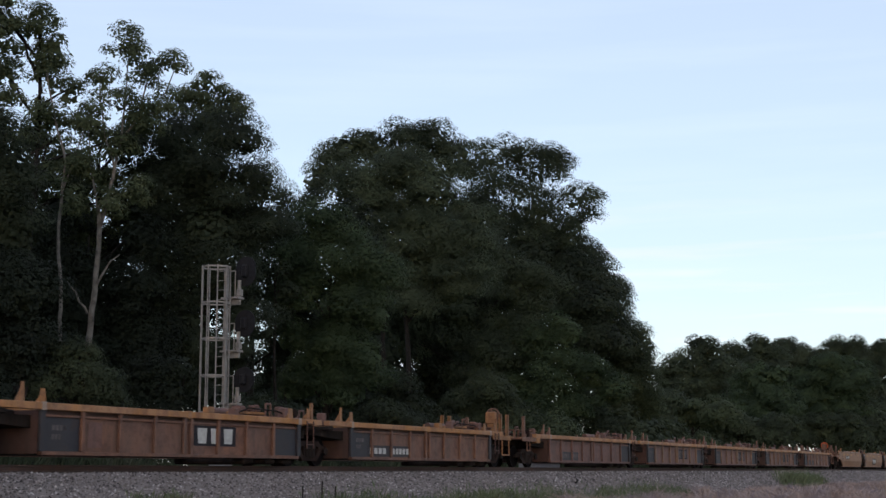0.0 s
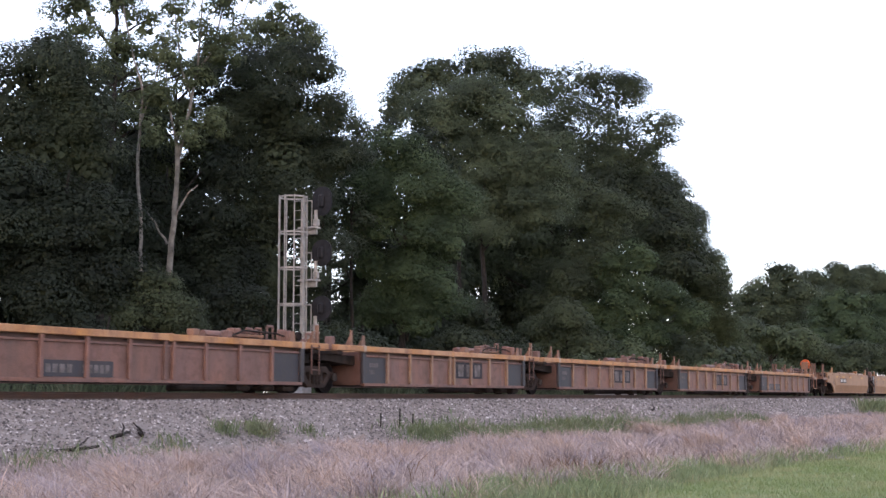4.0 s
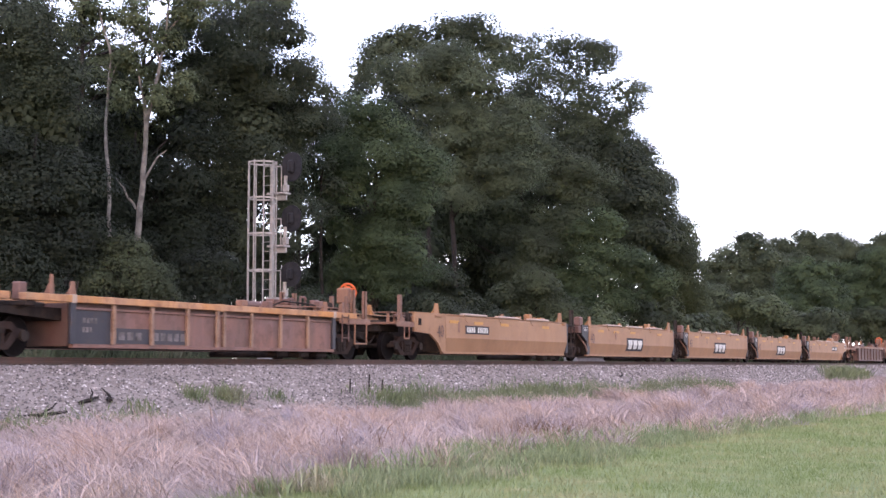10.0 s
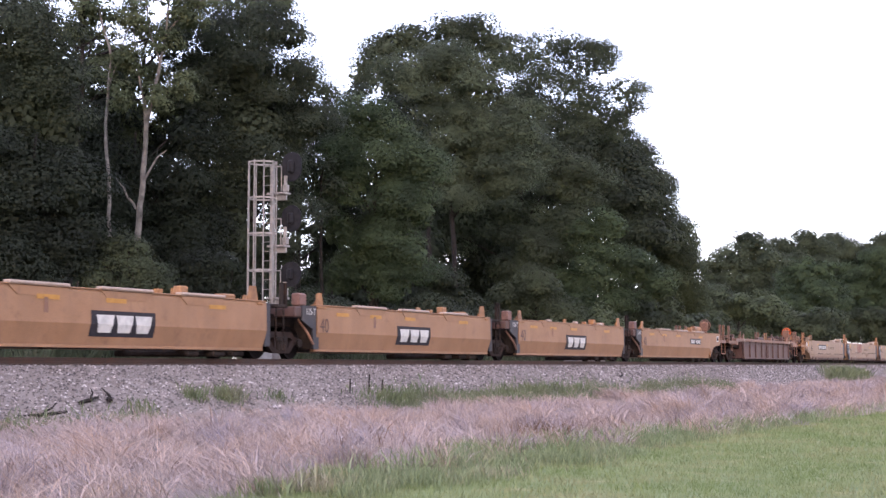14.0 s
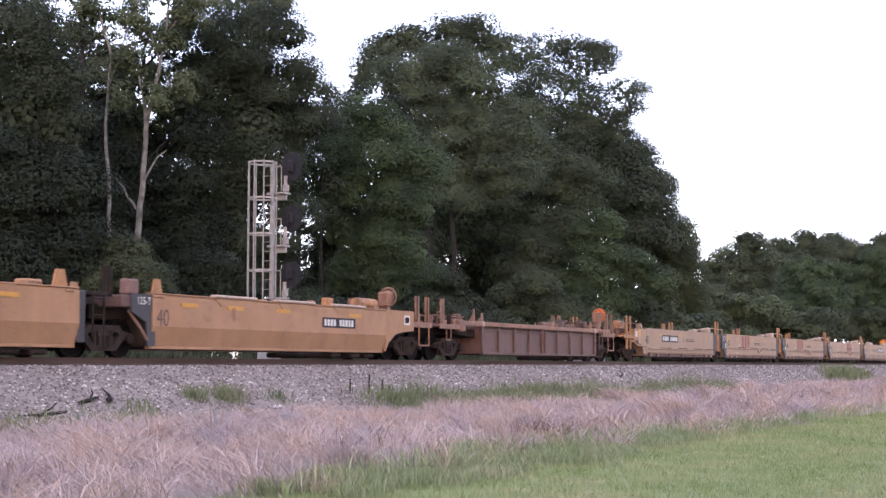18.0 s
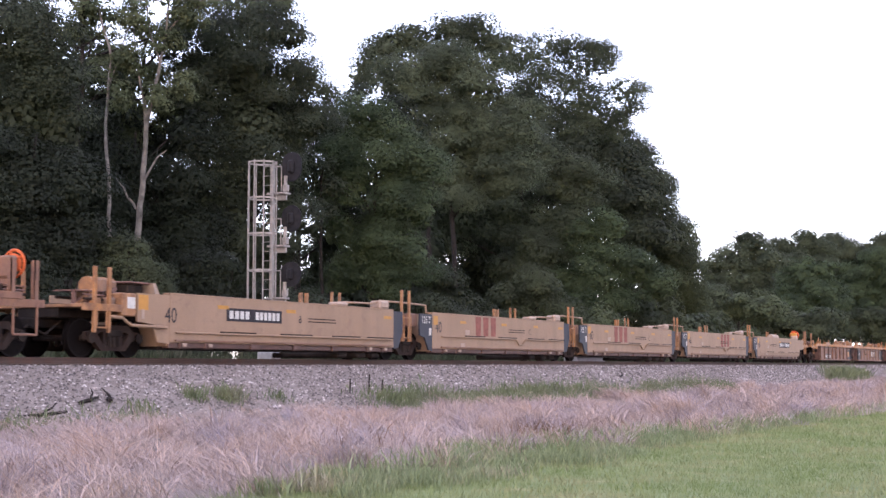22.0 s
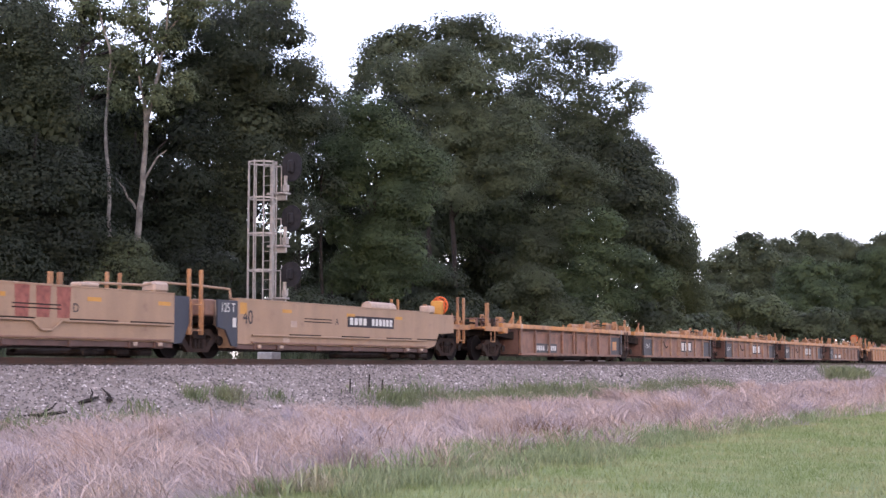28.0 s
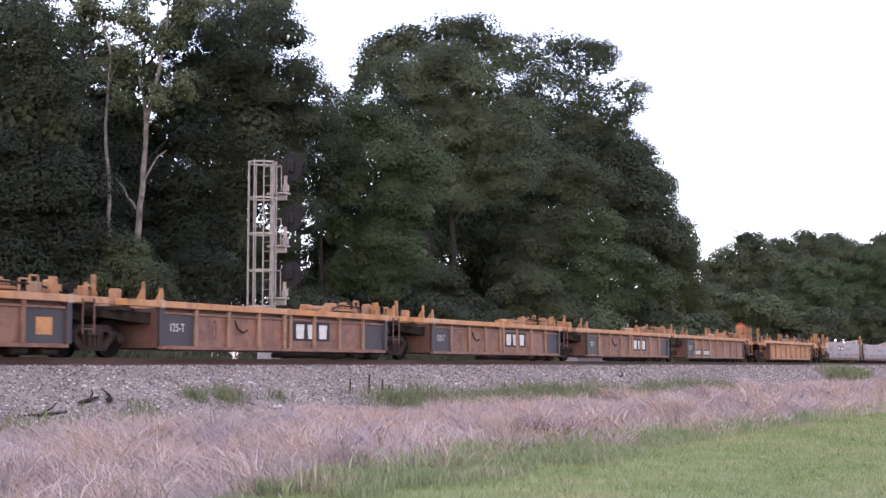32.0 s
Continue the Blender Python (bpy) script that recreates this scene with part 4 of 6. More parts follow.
def end_deck(root, x, way, metal, flag=None, posts=True):
    """Coupler, deck and handrails at an outer end; way is -1 at the leading end, 1 at the trailing end."""
    part("coupler", box(B(), x + way * 0.2, x + way * 2.0, -0.12, 0.12, 0.72, 0.95, 0.03), M_STEEL, root)
    part("deck", box(B(), x - way * 0.6, x + way * 1.35, -1.4, 1.4, 1.20, 1.28, 0.01), metal, root)
    for s in (-1, 1):
        y0, y1 = min(s * 1.40, s * 1.28), max(s * 1.40, s * 1.28)
        part("deck_side", box(B(), x - way * 0.6, x + way * 1.35, min(s * 1.43, s * 1.40), max(s * 1.43, s * 1.40), 1.12, 1.30, 0.01), metal, root)
        ends = (0.35, 1.1) if way > 0 else (1.0,)
        for k in ends if posts else ():
            px = x + way * k
            bm = box(B(), px - 0.07, px + 0.07, y0, y0 + 0.03, 1.28, 2.2, 0.006)
            box(bm, px - 0.07, px - 0.04, y0, y1, 1.28, 2.2, 0.006)
            part("grab_post", bm, metal, root, "worn channel-section grab post")
        if way > 0 and posts:
            bm = pipe(B(), [(x + 0.35, s * 1.42, 1.2), (x + 0.35, s * 1.42, 0.5), (x + 1.1, s * 1.42, 0.5), (x + 1.1, s * 1.42, 1.2)], 0.028)
        else:
            bm = pipe(B(), [(x + way * 0.45, s * 1.42, 1.2), (x + way * 0.45, s * 1.42, 0.72), (x + way * 0.8, s * 1.42, 0.72), (x + way * 0.8, s * 1.42, 1.2)], 0.022)
        part("step", bm, metal, root, "hanging foot step")
    # walkway grating, brake rods and brackets over the deck
    bm = box(B(), x - way * 1.4, x + way * 1.15, -1.05, -0.35, 1.60, 1.635)
    for i in range(6):
        k = x - way * 1.3 + way * 0.48 * i
        box(bm, k - 0.025, k + 0.025, -1.0, -0.9, 1.29, 1.60)
    part("walkway", bm, M_BROWNSILL if metal is not M_YELLOW else M_RUSTY, root, "rusty grating walkway on short legs")
    for y, z, r in ((-1.18, 1.40, 0.03), (-1.12, 1.50, 0.022), (-0.3, 1.45, 0.04)):
        part("brake_rod", rod(B(), (x - way * 1.2, y, z), (x + way * 1.0, y, z + 0.02), r, 6), M_FRAME if r > 0.025 else M_RUSTY, root)
    for k, w, h in ((-0.2, 0.10, 0.22), (0.12, 0.06, 0.34), (0.6, 0.13, 0.16)):
        part("deck_bracket", box(B(), x + way * k - w, x + way * k + w, -1.27, -1.1, 1.285, 1.285 + h, 0.02), metal if k != 0.12 else M_FRAME, root)
    bm = pipe(B(), [(x + way * 0.9, -0.4, 0.9), (x + way * 1.5, -0.45, 0.55), (x + way * 1.95, -0.35, 0.75)], 0.03)
    part("air_hose", bm, M_STEEL, root)
    if flag:
        brake_wheel(root, x + way * 1.1, 1.60, flag, stand=metal)


def add_car(first_joint, units, tail=0.05):
    for i, u in enumerate(units):
        MOVING.append((u, first_joint + i * PITCH))
    for i in range(len(units) + 1):
        add_bogie(first_joint + i * PITCH + (0.35 if i < len(units) else tail))


def ribbed_set(group, label, body, sill, guide, dark, ink, start, flag=M_FLAG, fresh=False, rib=M_RIB):
    first = ribbed_unit(group, body, sill, guide, dark, "", (4.1, 6.3), label, end="first", ink=ink, fresh=fresh, rib=rib)
    end_deck(first, 0.3, -1, guide)
    mid = ribbed_unit(group, body, sill, guide, dark, "m", "", label, ink=ink, fresh=fresh, rib=rib, x0=2.55)
    if not fresh:
        part("worn_patch", box(B(), 4.3, 4.85, -1.352, -1.348, 0.42, 1.05), M_RUSTY, mid, "scuffed darker patch of paint")
    last = ribbed_unit(group, body, sill, guide, dark, "", (3.9, 7.0), label, end="last", ink=ink, fresh=fresh, rib=rib, x0=2.55)
    end_deck(last, PITCH, 1, guide, flag)
    units = [first, mid, copy_thing(mid, Matrix()), copy_thing(mid, Matrix()), last]
    add_car(start, units)


J = 335.95 - PITCH            # first joint of the fourth articulated car
CAR = 5 * PITCH + GAP
ribbed_set("yellow ribbed well cars", "rusty yellow ribbed container well car with yellow top sill", M_ORANGE, M_SILL, M_YELLOW, M_CORNER, M_WHITE, J - 3 * CAR - 20.45 - CAR, flag=M_BROWNSILL, rib=M_ORANGE)
ribbed_set("rusty ribbed well cars", "faded rust-streaked ribbed container well car with orange sill", M_RUSTY, M_SILL, M_BROWNSILL, M_CORNER, M_FADED, J - 3 * CAR - 20.45)
N_LAST = (10.05, 11.85)
c_first = smooth_unit(True, False, "", (4.3, 6.2))
end_deck(c_first, 0.3, -1, M_BROWNSILL)
c_mid = smooth_unit(False, False, "m", "")
c_last = smooth_unit(False, True, "", N_LAST)
end_deck(c_last, PITCH + 0.7, 1, M_BROWNSILL)
brake_wheel(c_last, 15.5, 1.6, M_BROWNSILL)
c_bare = smooth_unit(False, False, "m", "", caps=False)
add_car(J - 2 * CAR - 19.95, [c_first, c_mid, copy_thing(c_mid, Matrix()), c_bare, c_last], 0.75)

single = ribbed_unit("single well cars", M_BROWN, M_BROWNSILL, M_BROWNSILL, M_BROWN, "", "", "dark rust-brown ribbed single container well car", 16.25, "first", M_WHITE, 2.62, 14.75)
end_deck(single, 0.3, -1, M_BROWNSILL)
end_deck(single, 16.1, 1, M_BROWNSILL, M_FLAG)
MOVING.append((single, J - CAR - 19.95))
for k in (0.35, 16.15):
    add_bogie(J - CAR - 19.95 + k)

e_first = flat_unit(True, False, 0, (4.7, 7.25), M_BEIGE, "beige flat well cars", "B")
e_mid = flat_unit(False, False, 1, "", M_BEIGE, "beige flat well cars", "C")
e_mid2 = flat_unit(False, False, -1, "", M_BEIGE, "beige flat well cars", "D")
e_last = flat_unit(False, True, 0, (7.75, 10.6), M_BEIGE, "beige flat well cars", "A")
end_deck(e_first, 0.1, -1, M_YELLOW, posts=False)
end_deck(e_last, PITCH, 1, M_YELLOW, posts=False)
add_car(J - CAR, [e_first, e_mid, copy_thing(e_mid, Matrix()), e_mid2, e_last])
ribbed_set("yellow ribbed well cars", "rusty yellow ribbed container well car with yellow top sill", M_ORANGE, M_SILL, M_YELLOW, M_CORNER, M_WHITE, J, fresh=True)

single2 = ribbed_unit("single well cars", M_YELLOW, M_SILL, M_YELLOW, M_YELLOW, "", "", "yellow ribbed single container well car", 16.25, "first", M_WHITE, 2.45, 14.75)
end_deck(single2, 0.3, -1, M_YELLOW)
end_deck(single2, 16.1, 1, M_YELLOW)
MOVING.append((single2, J + CAR))
for k in (0.35, 16.15):
    add_bogie(J + CAR + k)
h_first = flat_unit(True, False, 0, (4.9, 7.2), M_GREY, "grey flat well cars", "B")
h_mid = flat_unit(False, False, 0, "", M_GREY, "grey flat well cars", "C")
h_last = flat_unit(False, True, 0, (8.4, 11.0), M_GREY, "grey flat well cars", "A")
end_deck(h_first, 0.1, -1, M_YELLOW, posts=False)
end_deck(h_last, PITCH, 1, M_YELLOW, posts=False)
add_car(J + CAR + 16.25 + 3.7, [h_first, h_mid, copy_thing(h_mid, Matrix()), copy_thing(h_mid, Matrix()), h_last])


# ---------------------------------------------------------------- signal mast
def build_signal():
    root = tagged(new("signal_mast"), "galvanised railway signal mast with caged ladder and three black heads", "signal")
    root.location = (41.0, 27.3, 0.95)
    top = 7.80
    part("foundation", box(B(), -0.12, 0.48, -0.3, 0.3, -0.3, 1.22, 0.03), M_CONCRETE, root)
    part("mast", box(B(), 0.24, 0.37, -0.07, 0.07, 1.2, top, 0.01), M_GALV, root)
    for y in (-0.2, 0.2):
        part("ladder_stile", rod(B(), (0.05, y, 1.2), (0.05, y, top), 0.022, 6), M_GALV, root)
    for i in range(20):
        z = 1.4 + i * 0.33
        part("rung", rod(B(), (0.05, -0.2, z), (0.05, 0.2, z), 0.012, 6), M_GALV, root)
    ring_r, cx = 0.49, -0.35
    for z in (top - 0.08, top - 1.32, top - 2.56, top - 3.82, top - 5.06):
        bm = B()
        for i in range(24):
            a, b = 6.2832 * i / 24, 6.2832 * (i + 1) / 24
            pa, pb = (cx + ring_r * math.cos(a), ring_r * math.sin(a)), (cx + ring_r * math.cos(b), ring_r * math.sin(b))
            bm.faces.new([bm.verts.new((*pa, z)), bm.verts.new((*pb, z)), bm.verts.new((*pb, z + 0.06)), bm.verts.new((*pa, z + 0.06))])
        bmesh.ops.remove_doubles(bm, verts=bm.verts, dist=0.001)
        bmesh.ops.solidify(bm, geom=bm.faces[:], thickness=0.01)
        part("cage_hoop", bm, M_GALV, root)
    for i in range(7):
        a = radians(60 + 40 * i)
        x, y = cx + ring_r * math.cos(a), ring_r * math.sin(a)
        part("cage_bar", box(B(), x - 0.018, x + 0.018, y - 0.018, y + 0.018, 1.9, top), M_GALV, root)
    for z, mid, half, wide in ((6.69, 7.66, 0.52, 0.40), (4.85, 5.84, 0.47, 0.40), (3.03, 3.90, 0.44, 0.42)):
        part("platform", box(B(), 0.1, 0.5, -0.62, 0.1, z, z + 0.07, 0.01), M_GALV, root)
        part("bracket", box(B(), 0.26, 0.36, -0.58, 0.0, z - 0.2, z - 0.002, 0.01), M_GALV, root)
        part("handrail", pipe(B(), [(0.3, -0.07, z + 1.0), (0.3, -0.36, z + 1.0), (0.3, -0.36, z + 0.07)], 0.022), M_GALV, root)
        part("head_post", rod(B(), (0.32, -0.52, z + 0.05), (0.32, -0.52, mid - half * 0.6), 0.065, 10), M_GALV, root)
        part("junction_box", box(B(), 0.24, 0.42, -0.62, -0.44, z + 0.1, z + 0.34, 0.02), M_GALV, root)
        n, bm = 24, B()
        pts = [(wide * math.cos(6.2832 * i / n), (half - wide) * (1 if math.sin(6.2832 * i / n) >= 0 else -1) + wide * math.sin(6.2832 * i / n)) for i in range(n)]
        profile(bm, [(-0.74 + u, mid + w) for u, w in pts], 0.36, 0.40)
        plate = part("signal_backplate", bm, M_SIGNAL, root, "black oval signal backplate")
        part("lamp_case", box(B(), 0.22, 0.36, -0.86, -0.62, mid - half * 0.45, mid + half * 0.45, 0.06), M_SIGNAL, plate)
        for j in (-0.28, 0.0, 0.28) if half > 0.5 else (0.0,):
            part("lamp_hood", rod(B(), (0.40, -0.74, mid + j), (0.68, -0.74, mid + j), 0.12, 14), M_SIGNAL, plate)
    return root


build_signal()


def concrete_box(x, y, l, name, label):
    root = tagged(new(name), label, "trackside box")
    root.location = (x, y, 0.95)
    part("body", box(B(), -l / 2, l / 2, -0.4, 0.4, -0.1, 1.18, 0.03), M_CONCRETE, root)
    part("lid", box(B(), -l / 2 - 0.04, l / 2 + 0.04, -0.44, 0.44, 1.184, 1.26, 0.02), M_CONCRETE, root)


concrete_box(71.8, 27.3, 4.2, "trackside_cabinet", "low pale concrete trackside box behind the rails")


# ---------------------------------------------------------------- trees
CAMERA_SIDE = np.array([-0.9, -0.44, 0.0])      # towards the camera; boughs facing away are thinned to fit its view


def leaf_cloud(name, lobes, bough, leaf, density, solid, mat, seed):
    """Leaves in drooping sprays over the boughs that cover a crown's lobes (x, y, z, radius), with a coarser dark fill inside."""
    rng = np.random.default_rng(seed)
    lobes = np.array(lobes, float)
    centres, radii, homes = [], [], []
    for i, (x, y, z, r) in enumerate(lobes):
        n = max(5, int(1.9 * (r / bough) ** 2))
        way = rng.normal(size=(n, 3)) + (0, 0, 0.15)
        way /= np.linalg.norm(way, axis=1, keepdims=True)
        c = np.array((x, y, z)) + way * r * (0.52 + 0.48 * rng.random((n, 1))) * (1, 1, 0.92)
        away = np.linalg.norm(c[:, None] - lobes[None, :, :3], axis=2) / lobes[None, :, 3]
        away[:, i] = 9
        # keeps few of the boughs that face away from the camera
        keep = (away.min(1) > 0.62) & ((way @ CAMERA_SIDE > -0.3) | (rng.random(n) < 0.2))
        centres.append(c[keep])
        radii.append(bough * (0.8 + 1.2 * rng.random(keep.sum())) * min(1.0, 0.5 + 0.5 * r / bough / 2))
        homes.append(np.full(keep.sum(), i))
    centres, radii, homes = np.concatenate(centres), np.concatenate(radii), np.concatenate(homes)
    pick = np.repeat(np.arange(len(centres)), np.maximum(6, (density * 4.4 * radii ** 2).astype(int)))
    k = len(pick)
    way = rng.normal(size=(k, 3)) + (0, 0, 0.45)
    way /= np.linalg.norm(way, axis=1, keepdims=True)
    reach = 0.50 + 0.57 * rng.random(k) ** 0.6 + 0.07 * rng.exponential(size=k)
    step = way * (radii[pick] * reach)[:, None] * (1.2, 1.2, 0.58)
    step[:, 2] -= 0.24 * (step[:, 0] ** 2 + step[:, 1] ** 2) / radii[pick]
    at = centres[pick] + step
    out = at - lobes[homes[pick], :3]
    out /= np.linalg.norm(out, axis=1, keepdims=True) + 1e-6
    nrm = 0.32 * out + 0.70 * way + (0, 0, 0.42) + 0.13 * rng.normal(size=(k, 3))
    size = leaf * (0.6 + 0.75 * rng.random(k))
    if solid:
        inner = np.repeat(np.arange(len(lobes)), (solid * 17 * (lobes[:, 3] / leaf * 0.13) ** 2 * 8).astype(int))
        w = rng.normal(size=(len(inner), 3))
        w /= np.linalg.norm(w, axis=1, keepdims=True)
        # the inner fill is thinned in the same way behind
        keep = (w @ CAMERA_SIDE > -0.45) | (rng.random(len(inner)) < 0.4)
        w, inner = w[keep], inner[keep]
        n = len(inner)
        at = np.concatenate([at, lobes[inner, :3] + w * (lobes[inner, 3] * (0.42 + 0.30 * rng.random(n)))[:, None]])
        nrm = np.concatenate([nrm, w + 0.3 * rng.normal(size=(n, 3)) + (0, 0, 0.3)])
        size = np.concatenate([size, leaf * (2.3 + 1.7 * rng.random(n))])
    k = len(at)
    nrm /= np.linalg.norm(nrm, axis=1, keepdims=True)
    side = np.cross(nrm, rng.normal(size=(k, 3)))
    side /= np.linalg.norm(side, axis=1, keepdims=True)
    up = np.cross(nrm, side)
    s = size[:, None]
    v = np.stack([at - side * s * 0.5, at + side * s * 0.5, at + up * s * 0.8], 1)
    return sheet(name, v.reshape(-1, 3), np.arange(k * 3).reshape(-1, 3), mat, 3)


def limb(bm, a, b, r1, r2, rng, bends=4, sway=0.3):
    a, b = Vector(a), Vector(b)
    last = a
    for i in range(1, bends + 1):
        f = i / bends
        p = a.lerp(b, f) + Vector((rng.uniform(-sway, sway), rng.uniform(-sway, sway), 0)) * (1 if i < bends else 0)
        rod(bm, last, p, r1 + (r2 - r1) * (i - 1) / bends, 8, r1 + (r2 - r1) * f)
        last = p


def tree(x, y, lobes, label, leaves, bark, seed, bough, leaf, density, solid, group="wood beyond the track", trunk=0.24, boles=()):
    """A tree whose crown is made of lobes (x, y, z, radius) round its trunk; boles are stems given as (x, y, z) chains with two radii."""
    rng = random.Random(seed)
    root = tagged(new("tree"), label, "tree", group)
    root.location = (x, y, ground_z(y))
    bm = B()
    top = max(z + r for _, _, z, r in lobes)
    if not boles:
        mx, my = sum(l[0] for l in lobes) / len(lobes), sum(l[1] for l in lobes) / len(lobes)
        limb(bm, (0, 0, -0.2), (mx, my, top * 0.9), trunk, 0.04, rng, 7, 0.2)
        for lx, ly, lz, r in lobes:
            f = max(0.25, min(0.85, (lz - r * 1.2) / top))
            limb(bm, (mx * f / 0.9, my * f / 0.9, top * f), (lx, ly, lz + r * 0.5), trunk * 0.3, 0.025, rng, 3, 0.15)
    for chain, r1, r2 in boles:
        n = len(chain) - 1
        for i in range(n):
            limb(bm, chain[i], chain[i + 1], r1 + (r2 - r1) * i / n, r1 + (r2 - r1) * (i + 1) / n, rng, 3, 0.05)
    part("trunk", bm, bark, root)
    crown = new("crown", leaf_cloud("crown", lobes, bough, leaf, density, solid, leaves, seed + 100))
    crown.parent = root
    return root


def round_lobes(height, radius, seed, low=0.1, count=12):
    """Lobes of a plain rounded crown."""
    rng = random.Random(seed)
    out = []
    for i in range(count):
        f = low + (0.9 - low) * (i + 0.5) / count
        a, env = 2.4 * i + rng.uniform(-0.5, 0.5), math.sin(math.pi * (0.25 + 0.7 * f)) ** 0.7
        r = radius * rng.uniform(0.36, 0.52)
        d = max(0.0, radius * env - r * 0.8)
        out.append((d * math.cos(a), d * math.sin(a), max(height * f, r * 0.6), r))
    return out


def shrub(x, y, height, radius, label, leaves, seed, bough, leaf, density, group):
    return tree(x, y, round_lobes(height, radius, seed, 0.12, 9), label, leaves, M_BARK, seed, bough, leaf, density, 0.5, group, 0.05)


